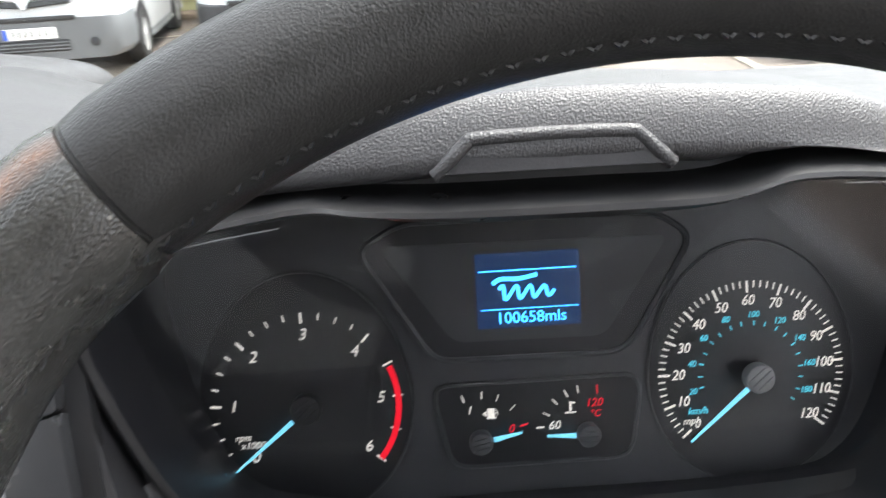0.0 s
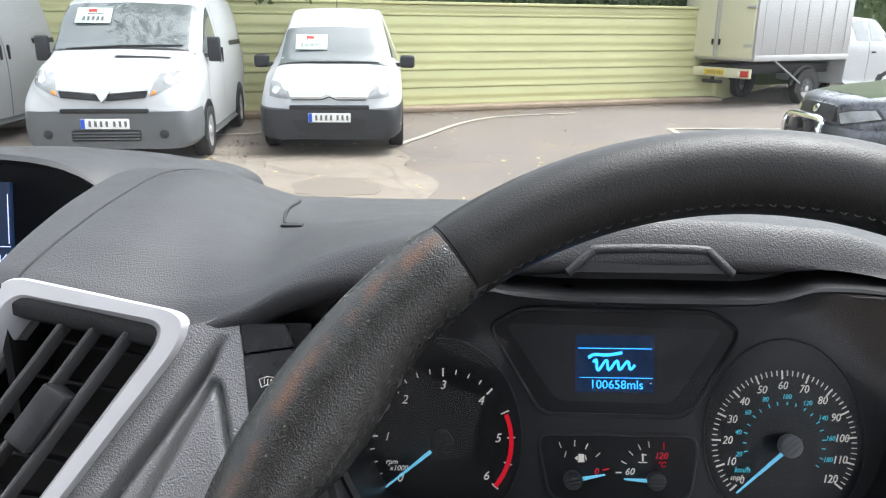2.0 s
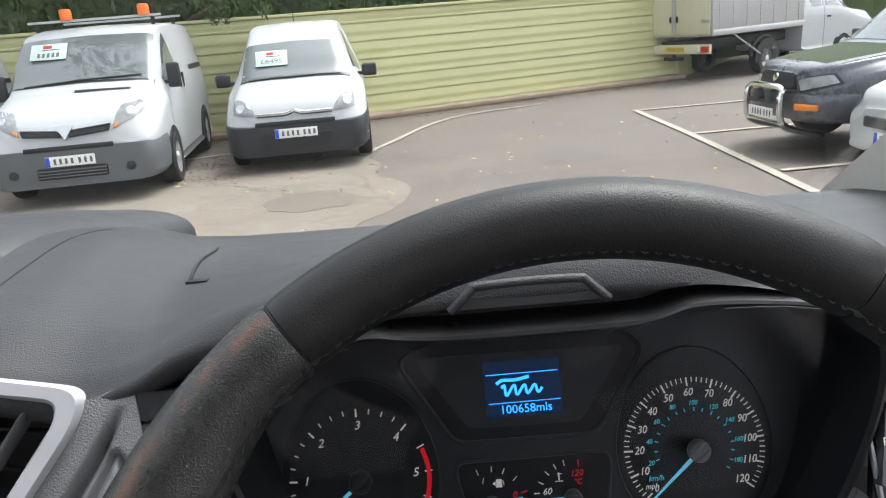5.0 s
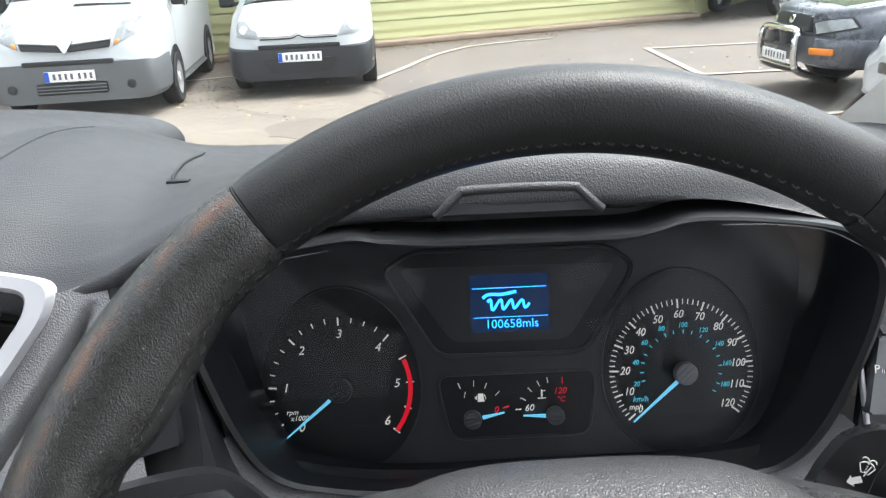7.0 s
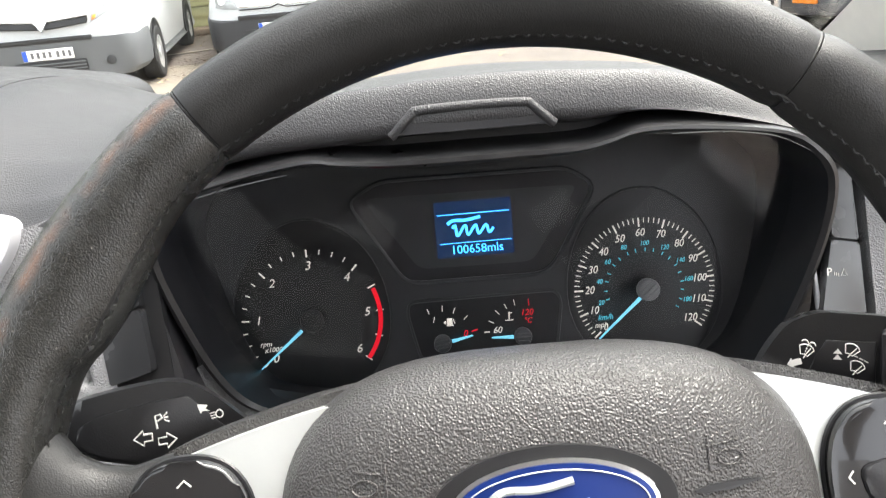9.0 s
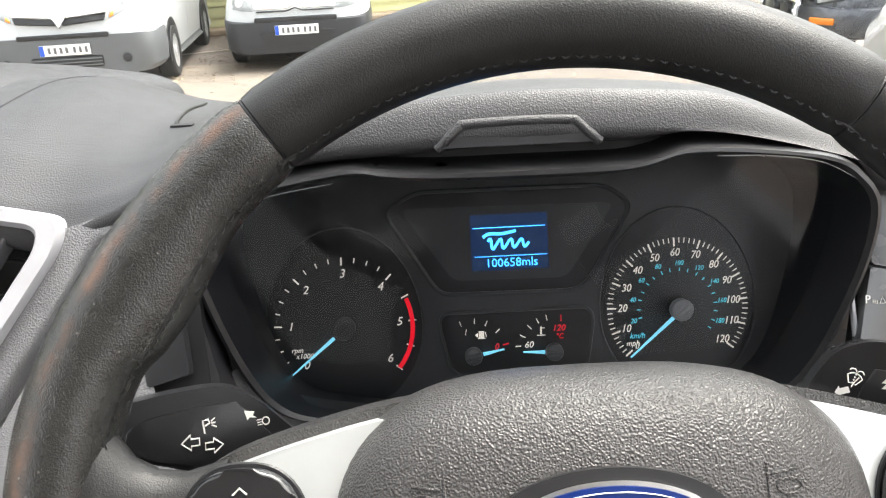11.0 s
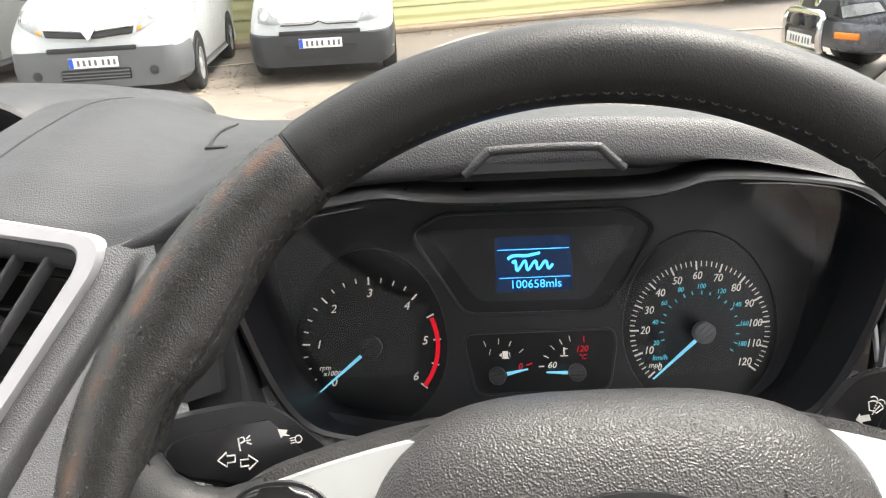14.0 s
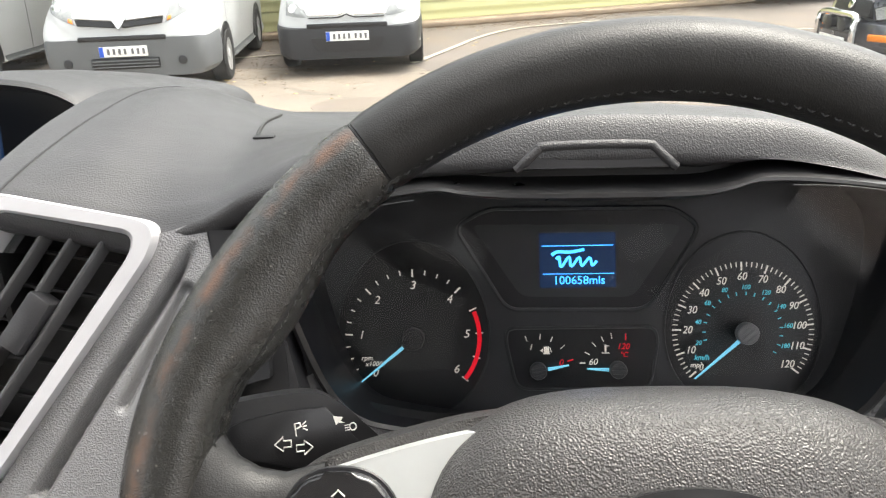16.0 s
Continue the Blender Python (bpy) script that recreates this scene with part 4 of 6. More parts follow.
rings = [cover(1.0, -0.02), cover(1.005, -0.006), cover(0.985, 0.004), cover(0.94, 0.012), cover(0.86, 0.0185), cover(0.7, 0.0235), cover(0.45, 0.0265), cover(0.2, 0.0275), cover(0.02, 0.028)]
part("airbag_cover", loft(rings), PAD, wheel, "grained dark grey airbag cover")
BMX = SM @ pose(0.0008, 0.0118, 0.0260)
el = lambda w, h, n=56: [(w * math.cos(2 * math.pi * i / n), h * math.sin(2 * math.pi * i / n)) for i in range(n)]
badge = part("badge", prism(el(0.0303, 0.0138), 0.0035, BMX, 0.001), CHROME, wheel, "oval chrome-edged blue badge")
part("badge_field", prism(el(0.0287, 0.0123), 0.0006, BMX @ pose(0, 0, 0.0034), 0.0003), BADGE_BLUE, badge, "blue enamel")
bm = tube([BMX @ Vector((*p, 0.0042)) for p in el(0.0268, 0.0106)], 0.0002, 5, True)
def script(m, k):
    """A looping ribbon under a swept bar, in place of the maker's lettering."""
    pts = [(-0.0135 + 0.027 * i / 40, (0.0036 - 0.0012 * i / 40) * math.sin(i * 0.62 + 0.5) - 0.0015) for i in range(41)]
    b = tube([m @ Vector((x * k + 0.3 * y * k, y * k, 0)) for x, y in pts], 0.00095 * k, 6)
    return tube([m @ Vector((x * k, y * k, 0)) for x, y in smooth_path([(-0.0165, 0.0030), (-0.0125, 0.0052), (-0.004, 0.0050), (0.005, 0.0066)], 5)], 0.0011 * k, 6, bm=b)


part("badge_mark", join(bm, script(BMX @ pose(0, 0, 0.004), 1.12)), SILVER, badge, "plain silver flourish")
part("badge_recess", prism(el(0.0356, 0.0172), 0.0030, BMX @ pose(0, 0, -0.0008), 0.0004), BLACK, wheel, "dark groove round the badge", False)
# the same flourish on the lit display
part("brand_mark", script(LM @ pose(-0.0005, 0.0005, 0.0001), 0.95), LCD_INK, screen, "bright blue flourish of the maker's mark")

# ---- fascia: vent, switches, display, stalks ----
FK = 0.45
FM = frame_of((0, -0.05, 1.515), (1, 0, 0), (0, FK, 1))      # x across, y up the fascia, z towards the driver


def hole_plate(outer, inner, rise, m, lip):
    """A frame between two outlines of the same count; its inner edge drops by lip."""
    rings = [[m @ Vector((*p, -0.012)) for p in outer], [m @ Vector((*p, rise * 0.55)) for p in outer],
             [m @ Vector((o[0] + (i[0] - o[0]) * 0.07, o[1] + (i[1] - o[1]) * 0.07, rise)) for o, i in zip(outer, inner)],
             [m @ Vector((o[0] + (i[0] - o[0]) * 0.56, o[1] + (i[1] - o[1]) * 0.56, rise)) for o, i in zip(outer, inner)],
             [m @ Vector((o[0] + (i[0] - o[0]) * 0.62, o[1] + (i[1] - o[1]) * 0.62, rise - 0.0012)) for o, i in zip(outer, inner)],
             [m @ Vector((*i, -lip)) for i in inner], [m @ Vector((*i, -lip - 0.012)) for i in inner]]
    return loft(rings, True, False)


# slanting air vent
vent = thing("air_vent", "silver-framed slanting air vent with black slats", "air vent", FM @ pose(-0.29, -0.06, 0))
VO = [(-0.3285, 0.0258), (-0.2330, 0.0068), (-0.2350, -0.0090), (-0.327, -0.138), (-0.418, -0.120)]
VI = [(-0.3170, 0.0082), (-0.2540, -0.0012), (-0.2545, -0.0095), (-0.329, -0.118), (-0.394, -0.105)]
vo, vi = round_poly(VO, 0.013, 6), round_poly(VI, 0.005, 6)
part("frame", hole_plate(vo, vi, 0.008, FM, 0.008), SILVER_VENT, vent, "satin silver surround")
back = [(x, y) for x, y in vi]
part("throat", loft([[FM @ Vector((x, y, -0.010)) for x, y in back], [FM @ Vector((x, y, -0.05)) for x, y in back], [FM @ Vector((-0.32 + (x + 0.32) * 0.05, -0.05 + (y + 0.05) * 0.05, -0.051)) for x, y in back]], True, False), BLACK, vent, "black duct")
for (x0, y0), (x1, y1) in (((-0.2975, 0.0045), (-0.3740, -0.1080)), ((-0.2812, 0.0020), (-0.3580, -0.1110)), ((-0.2647, -0.0015), (-0.3420, -0.1150))):
    a = math.degrees(math.atan2(y1 - y0, x1 - x0))
    L = math.hypot(x1 - x0, y1 - y0)
    part("slat", box((L, 0.0027, 0.010), FM @ pose((x0 + x1) / 2, (y0 + y1) / 2, -0.006) @ pose(0, 0, 0, 0, 0, a) @ pose(0, 0, 0, 14), 0.0011, seg=3), SLAT, vent, "grey-black plastic slat")
for k in range(6):
    y = -0.012 - 0.019 * k
    x = -0.284 - 0.0128 * k
    part("rear_fin", box((0.062, 0.0018, 0.012), FM @ pose(x - 0.004, y, -0.032, 0, 0, -10), 0.0005), BLACK, vent)
a = math.degrees(math.atan2(-0.1, -0.068))
part("thumb_slider", box((0.034, 0.0145, 0.016), FM @ pose(-0.3075, -0.0468, -0.003) @ pose(0, 0, 0, 0, 0, a), 0.0018, seg=2), SMOOTH, vent, "black thumb slider")

# grained panel between vent and cluster, with its two grooves
MAIN = [Vector(q) for q in smooth_path([(-0.2110, 0.004), (-0.2265, -0.024), (-0.2401, -0.0456), (-0.2668, -0.0843), (-0.302, -0.14)], 6)]
FORK = [Vector(q) for q in smooth_path([(-0.2545, -0.093), (-0.2365, -0.0585), (-0.2235, -0.0335), (-0.2195, -0.0292), (-0.2165, -0.0335), (-0.2120, -0.0555), (-0.2075, -0.08)], 6)]


def valley(q, path, depth, width):
    """The depth of a soft groove along a path."""
    a = np.array([p[:] for p in path])
    d, r = a[1:] - a[:-1], np.array(q[:]) - a[:-1]
    k = np.clip((r * d).sum(1) / (d * d).sum(1), 0, 1)
    return depth * math.exp(-((r - d * k[:, None]) ** 2).sum(1).min() / width ** 2)


rings = []
for j in range(121):
    row = []
    for i in range(81):
        f = i / 80
        yt = (pad_z(-0.2325 + 0.0245 * f, -0.05) - 0.003 - 1.515) * 1.0966 + 0.0008
        y = yt - (yt + 0.16) * j / 120
        xl, xr = -0.2325 - 0.0925 * max(0.0, 0.0045 - y) / 0.142, -0.2085 + 0.0185 * max(0.0, 0.0045 - y) / 0.1
        q = Vector((xl + (xr - xl) * f, y))
        row.append(FM @ Vector((q.x, q.y, 0.0006 - (valley(q, MAIN, 0.0125, 0.0029) + valley(q, FORK, 0.0062, 0.0023)) * min(1.0, max(0.0, (-0.004 - y) / 0.022)))))
    rings.append(row)
part("centre_panel", loft(rings, False, False), DASH_LOW, dash, "coarsely grained fascia panel", angle=80)
part("panel_side", box((0.003, 0.16, 0.02), FM @ pose(-0.1985, -0.075, -0.0102) @ pose(0, 0, 0, 0, 0, 10), 0.001), DASH_LOW, dash)
# left switch stack
stack = thing("switch_stack", "column of flat black dashboard switches beside the cluster", "switches", FM @ pose(-0.19, -0.05, 0))


def switch(owner, pts, m, symbol=None, label="flat black switch", key=SWITCH_LIT):
    ob = part("switch", prism(round_poly(pts, 0.0012), 0.008, m @ pose(0, 0, -0.007), 0.0012), key, owner, label)
    if symbol is not None:
        part("symbol", symbol, INK_PLAIN, ob, "white switch symbol", False)


part("backing", prism([(-0.2085, 0.003), (-0.174, 0.003), (-0.164, -0.1), (-0.196, -0.1)], 0.006, FM @ pose(0, 0, -0.0135)), BLACK, stack, "", False)
switch(stack, [(-0.2072, 0.002), (-0.1840, 0.002), (-0.1798, -0.0092), (-0.2052, -0.0130)], FM, key=SWITCH_DARK)
sy = tube([FM @ Vector((-0.1922 + x, -0.0275 + y, 0.0013)) for x, y in ((-0.004, 0.0015), (0, 0.003), (0.004, 0.0025), (0.0032, -0.002), (0, -0.0012), (-0.0028, -0.0025))], 0.00025, 5, True)
for k in (-1, 0, 1):
    tube([FM @ Vector((-0.192 + 0.0017 * k + 0.0003 * (s % 2), -0.0282 + 0.0008 * s, 0.0014)) for s in range(4)], 0.0002, 5, bm=sy)
switch(stack, [(-0.2050, -0.0142), (-0.1796, -0.0104), (-0.1776, -0.0438), (-0.2000, -0.0488)], FM, sy, key=SWITCH_DARK)
switch(stack, [(-0.1998, -0.0502), (-0.1775, -0.0452), (-0.1735, -0.0775), (-0.1955, -0.0835)], FM, key=SWITCH_DARK)
part("stack_cheek", prism([(-0.1830, 0.003), (-0.1725, 0.003), (-0.1715, -0.046), (-0.1585, -0.095), (-0.1530, -0.105), (-0.1700, -0.105)], 0.030, FM @ pose(0, 0, -0.038), 0.001), SMOOTH, stack, "satin black side of the switch stack", False)
# right switch stack
rstack = thing("switch_stack", "column of flat black switches, greyed as if lit, with a parking aid symbol", "switches", FM @ pose(0.19, -0.05, 0))
RM = frame_of((0, -0.050, 1.472), (1, 0, 0), (0, 0.4, 1))
part("backing", prism([(0.190, 0.050), (0.204, 0.050), (0.213, -0.07), (0.176, -0.07), (0.1850, -0.02)], 0.006, RM @ pose(0, 0, -0.0135)), BLACK, rstack, "", False)
switch(rstack, [(0.1905, 0.048), (0.1975, 0.046), (0.2005, 0.0425), (0.1905, 0.0395)], RM)
switch(rstack, [(0.1905, 0.0385), (0.2010, 0.0415), (0.2035, -0.0035), (0.1890, -0.0005)], RM)
bm = words("P", 0.0062, RM @ pose(0.1860, -0.0195, 0.0014))
for k in range(3):
    tube([RM @ Vector((0.1888 + 0.0011 * k, -0.0206 + s * 0.0011 - 0.0003 * k, 0.0014)) for s in (-0.8, 0, 1.0)], 0.0002, 4, bm=bm)
tube([RM @ Vector(p) for p in ((0.1925, -0.0218, 0.0014), (0.1955, -0.0218, 0.0014), (0.1940, -0.0180, 0.0014))], 0.00025, 4, True, bm=bm)
switch(rstack, [(0.1885, -0.0020), (0.2037, -0.0048), (0.2050, -0.0440), (0.1810, -0.0430)], RM, bm)
part("side_panel", prism(round_poly([(0.2065, 0.05), (0.30, 0.05), (0.44, 0.04), (0.44, -0.2), (0.215, -0.2)], 0.003), 0.02, RM @ pose(0, 0, -0.018), 0.002), DASH_LOW, dash, "grained panel beside the door")
part("silver_edge", box((0.0022, 0.044, 0.004), RM @ pose(0.1822, -0.034, -0.006, 0, 0, 4), 0.0008), SILVER_VENT, dash, "thin silver edge")

# brow over the cluster: the raised trapezoid on its front face
BM2 = frame_of((0, -0.0499, 1.5535), (1, 0, 0), (0, 0.42, 1))
tr = smooth_path([(-0.0415, -0.0058), (-0.0385, -0.0035), (-0.0305, 0.0040), (-0.0265, 0.0056), (0.0, 0.0062), (0.0250, 0.0056), (0.0290, 0.0040), (0.0370, -0.0035), (0.0400, -0.0058)], 5)
part("brow_rib", tube([BM2 @ Vector((x, y, -0.0004 - 0.0020 * max(0.0, abs(x) - 0.036) / 0.0055)) for x, y in tr], 0.0026, 12), DASH, dash, "raised rib on the cluster brow")
part("brow_inset", prism(tr, 0.0012, BM2 @ pose(0, 0, -0.001), 0.0), SMOOTH, dash, "smooth inset on the cluster brow", False)
# the shelf under the brow, down to the bezel, coloured dark as shade
rings = []
for f, y in ((0.0, -0.022), (0.35, -0.027), (1.0, -0.03)):
    ring = []
    for x, z in loop:
        gx, gz = grow(x, z, 0.0012)
        t = (gx + 0.2) / 0.4
        ux, uz = grow(x, z, 0.045)
        ux = min(0.2, max(-0.212, ux))
        uz = min(uz, pad_z(ux, -0.03) - 0.016)
        ring.append((ux + (gx - ux) * f, y, uz + (gz - uz) * f))
    rings.append(ring)
# shade painted black behind the brow, grained grey under and beside the dials
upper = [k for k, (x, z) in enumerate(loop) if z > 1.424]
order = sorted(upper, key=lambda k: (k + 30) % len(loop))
part("recess_wall", loft([[r[k] for k in order] for r in rings], False, False), BLACK, dash, "recess over the cluster, coloured black as shade")
low = [k for k in range(len(loop)) if k not in upper]
low = [low[0] - 1] + low + [(low[-1] + 1) % len(loop)]
skirt = []
for d, y in ((0.0010, -0.050), (0.006, -0.053), (0.018, -0.060), (0.034, -0.072), (0.060, -0.090)):
    row = []
    for k in low:
        gx, gz = grow(*loop[k], d)
        gx = min(0.1800, max(-0.176, gx)) if d > 0.002 else gx
        row.append((gx, y, gz))
    skirt.append(row)
part("lower_surround", loft(skirt, False, False), DASH_LOW, dash, "grained grey fascia under the cluster", angle=60)

# lower apron below the cluster and column shroud
part("lower_apron", box((0.46, 0.03, 0.2), pose(0.0, -0.062, 1.275, 8), 0.01), DASH_LOW, dash, "grained lower fascia")
shroud = thing("column_shroud", "black plastic steering column shroud", "column shroud", pose(0, -0.12, 1.41))
rings = []
for y, w, zt, zb in ((-0.03, 0.075, 1.372, 1.28), (-0.08, 0.085, 1.390, 1.29), (-0.14, 0.082, 1.412, 1.31), (-0.19, 0.06, 1.432, 1.345), (-0.225, 0.045, 1.452, 1.40)):
    zc, h = (zt + zb) / 2, (zt - zb) / 2
    rings.append([(w * math.copysign(abs(math.cos(a)) ** 0.6, math.cos(a)), y, zc + h * math.copysign(abs(math.sin(a)) ** 0.7, math.sin(a))) for a in (2 * math.pi * k / 32 for k in range(32))])
part("upper_shell", loft([r[:17] for r in rings], False, False), SMOOTH, shroud, "upper column shell")
part("lower_shell", loft([r[16:] + r[:1] for r in rings], False, False), SMOOTH, shroud, "lower column shell")


def stalk(s, label, name):
    """A flat paddle stalk; s is -1 on the left."""
    t = thing(name, label, "stalk", pose(s * 0.09, -0.17, 1.46))
    # outline in the paddle's own plane
    if s < 0:
        outl = [(-0.1716, 0.0030), (-0.1706, 0.0134), (-0.1649, 0.0196), (-0.1483, 0.0200), (-0.1318, 0.0192), (-0.1239, 0.0171), (-0.1146, 0.0094), (-0.1050, -0.0030), (-0.0880, -0.0240), (-0.0780, -0.0350), (-0.1000, -0.0330), (-0.1300, -0.0170), (-0.1640, -0.0015)]
    else:
        outl = [(0.0780, -0.0350), (0.0975, -0.0050), (0.1017, 0.0050), (0.1092, 0.0165), (0.1200, 0.0215), (0.1450, 0.0215), (0.1650, 0.0195), (0.1720, 0.0100), (0.1680, -0.0060), (0.1500, -0.0120), (0.1200, -0.0220), (0.1000, -0.0320)]
    ox = s * 0.132
    tilt = frame_of((ox, -0.1745, 1.4735), (1, -s * 0.35, 0), (0, 0.5, 1)) @ pose(-ox, 0, 0)
    pts = round_poly(outl, 0.005)
    part("paddle", prism(pts if s < 0 else pts, 0.016, tilt @ pose(0, 0, -0.013), 0.004, seg=3), PADDLE, t, "satin black paddle")
    return t, tilt


left, lm0 = stalk(-1, "black indicator stalk with white arrow symbols", "indicator_stalk")
lm = lm0 @ pose(-0.136, 0.0, 0.0007) @ Matrix.Diagonal((0.84, 0.84, 1, 1)) @ pose(0.134, -0.0052, 0)
part("paddle_panel", prism(smooth_path([(-0.1655, 0.0020), (-0.1640, 0.0090), (-0.1579, 0.0118), (-0.1499, 0.0124), (-0.1367, 0.0126), (-0.1235, 0.0112)], 4) + [(-0.1135, -0.0030), (-0.1050, -0.0150), (-0.1300, -0.0145), (-0.1560, -0.0035)], 0.0022, lm0 @ pose(0, 0, 0.0018), 0.0009), PADDLE, left, "raised symbol panel")
bm = None
for x, s in ((-0.1415, -1), (-0.1322, 1)):
    pts = [(0.0045, 0.0018), (0.0, 0.0018), (0.0, 0.0040), (-0.0052, 0.0), (0.0, -0.0040), (0.0, -0.0018), (0.0045, -0.0018)]
    bm = tube([lm @ pose(x, 0.0035 - 0.0018 * s, 0.0034, 0, 0, -6) @ Vector((-s * px * 0.8, py * 0.85, 0)) for px, py in pts], 0.0004, 4, True, bm)
tube([lm @ Vector((-0.1350 + px, 0.0108 + py, 0.0034)) for px, py in ((0.0, -0.003), (0.0, 0.003), (0.0024, 0.003), (0.0028, 0.0012), (0.0006, 0.0004))], 0.0004, 4, bm=bm)
for k in (-1, 0, 1):
    tube([lm @ Vector((-0.1315, 0.0118 + 0.0008 * k, 0.0034)), lm @ Vector((-0.1295, 0.0118 + 0.0022 * k, 0.0034))], 0.0003, 4, bm=bm)
part("arrow_symbol", bm, INK_PLAIN, left, "white arrow symbols", False)
bm = prism([(0.0022, -0.0026), (0.0004, -0.0012), (0.0016, 0.0004), (-0.003, 0.0018), (-0.0022, -0.0028), (-0.001, -0.0018)][::-1], 0.0002, lm @ pose(-0.1135, 0.0120, 0.0033))
for k in range(3):
    box((0.0024, 0.0004, 0.0002), lm @ pose(-0.1105, 0.0070 + 0.0012 * (k - 1), 0.0034), bm=bm)
part("beam_symbol", tube([lm @ Vector((-0.1077 + 0.0016 * math.cos(a), 0.0070 + 0.0018 * math.sin(a), 0.0034)) for a in (2 * math.pi * k / 10 for k in range(10))], 0.0003, 4, True, bm), INK_PLAIN, left, "white main beam symbol", False)
right, rm0 = stalk(1, "black wiper stalk with white wiper symbols", "wiper_stalk")
rm = rm0 @ pose(0.003, -0.0055, 0.0006)
bm = None
for x, y, tilt, kind in ((0.1129, 0.0113, -18, "wash"), (0.1289, 0.0129, -24, "wipe"), (0.1310, 0.0064, -24, "rear")):
    m = rm @ pose(x, y, 0.0034, 0, 0, tilt)
    fan = [(0.0034 * math.sin(a), 0.0034 * math.cos(a) - 0.0008) for a in np.linspace(-0.95, 0.95, 7)] + [(0.0013, -0.0018), (0.0, -0.0014), (-0.0013, -0.0018)]
    bm = tube([m @ Vector((px, py, 0)) for px, py in fan], 0.00024, 4, True, bm)
    tube([m @ Vector((0.0002, -0.0030, 0)), m @ Vector((0.0004, -0.0016, 0)), m @ Vector((0.0014, 0.0016, 0))], 0.00024, 4, bm=bm)
    for k in range(4):
        if kind == "wash":
            disc(0.00032, 0.0002, m @ pose(0, -0.0012 + 0.0011 * k, -0.0001), 8, bm=bm)
        elif kind == "rear" and k < 3:
            box((0.0014, 0.0004, 0.0002), m @ pose(-0.0020 + 0.0020 * k, 0.0038, 0), bm=bm)
    if kind == "wash":
        for q in (-1, 1):
            tube([m @ Vector((q * (0.0014 + 0.0012 * math.cos(a)), 0.0031 + 0.0010 * math.sin(a), 0)) for a in np.linspace(0, math.pi, 6)], 0.0002, 4, bm=bm)
for k in range(2):
    prism([(-0.0016, 0), (0.0016, 0), (0, 0.002)], 0.0002, rm @ pose(0.1243, 0.0090 + 0.0022 * k, 0.0033), bm=bm)
prism([(0.0022, 0.0012), (-0.001, 0.0012), (-0.001, 0.0022), (-0.0032, 0), (-0.001, -0.0022), (-0.001, -0.0012), (0.0022, -0.0012)][::-1], 0.0002, rm @ pose(0.1095, 0.0065, 0.0033, 0, 0, 20), bm=bm)
part("wiper_symbol", bm, INK_PLAIN, right, "white wiper symbols", False)
part("paddle_panel", prism([(0.1130, -0.0150), (0.1195, 0.0040), (0.1230, 0.0108), (0.1405, 0.0114), (0.1415, -0.0080), (0.1300, -0.0165)], 0.0018, rm0 @ pose(0, 0, 0.0018), 0.0008), PADDLE, right, "raised symbol panel")
part("twist_collar", prism(round_poly([(0.1440, -0.0105), (0.1745, -0.0080), (0.1790, 0.0160), (0.1420, 0.0215), (0.1425, 0.0060)], 0.003), 0.019, rm0 @ pose(0, -0.004, -0.0135), 0.003), SMOOTH, right, "ribbed twist collar")

# display in its hooded recess
pod = thing("centre_display", "hooded centre display with a dim blue screen", "display", pose(-0.44, 0.1, 1.5))
def arch(y, drop, grow_):
    pts = []
    for k in range(25):
        a = math.pi * k / 24
        pts.append((-0.436 + (0.110 + grow_) * math.copysign(abs(math.cos(a)) ** 0.7, math.cos(a)), y, 1.485 + (0.072 + grow_ - drop) * abs(math.sin(a)) ** 0.6))
    return pts


rings = [arch(0.115, -0.014, -0.004), arch(0.108, -0.016, -0.001), arch(0.112, -0.017, 0.001), arch(0.15, -0.013, 0.004), arch(0.22, 0.004, 0.010), arch(0.30, 0.03, 0.02), arch(0.38, 0.06, 0.03)]
part("hood", loft(rings, False, False), DASH, pod, "grained hood over the display")
part("recess", prism([(x, z) for x, _, z in arch(0.13, -0.013, -0.005)] + [(-0.54, 1.42), (-0.34, 1.42)], 0.01, frame_of((0, 0.14, 0), (1, 0, 0), (0, 0, 1))), BLACK, pod, "dark recess", False)
part("recess_floor", box((0.205, 0.16, 0.01), pose(-0.44, 0.035, 1.468, 14)), BLACK, pod)
part("recess_cheek", box((0.004, 0.17, 0.08), pose(-0.330, 0.035, 1.497)), BLACK, pod, "dark side of the recess")
DM = frame_of((-0.40, 0.092, 1.5275), (1, 0, 0), (0, 0.2, 1))
scr = part("screen", prism([(-0.11, -0.031), (0.0, -0.031), (0.0, 0.031), (-0.11, 0.031)], 0.003, DM), LCD_BACK, pod, "dim blue screen", False)
bm = words("16:34", 0.0085, DM @ pose(-0.0125, -0.0215, 0.0033))
box((0.02, 0.0005, 0.0002), DM @ pose(-0.011, -0.013, 0.0032), bm=bm)
box((0.0005, 0.034, 0.0002), DM @ pose(-0.002, 0.006, 0.0032), bm=bm)
prism([(0, 0.001), (0.002, 0.001), (0.004, 0.003), (0.004, -0.003), (0.002, -0.001), (0, -0.001)][::-1], 0.0002, DM @ pose(-0.0165, -0.009, 0.0032), bm=bm)
for k in range(2):
    box((0.0004, 0.004, 0.0002), DM @ pose(-0.0105 + 0.0014 * k, -0.009, 0.0032), bm=bm)
INK_PALE = glow("screen_ink", (0.45, 0.5, 0.9), 0.5)
part("screen_text", bm, INK_PALE, scr, "pale clock figures", False)

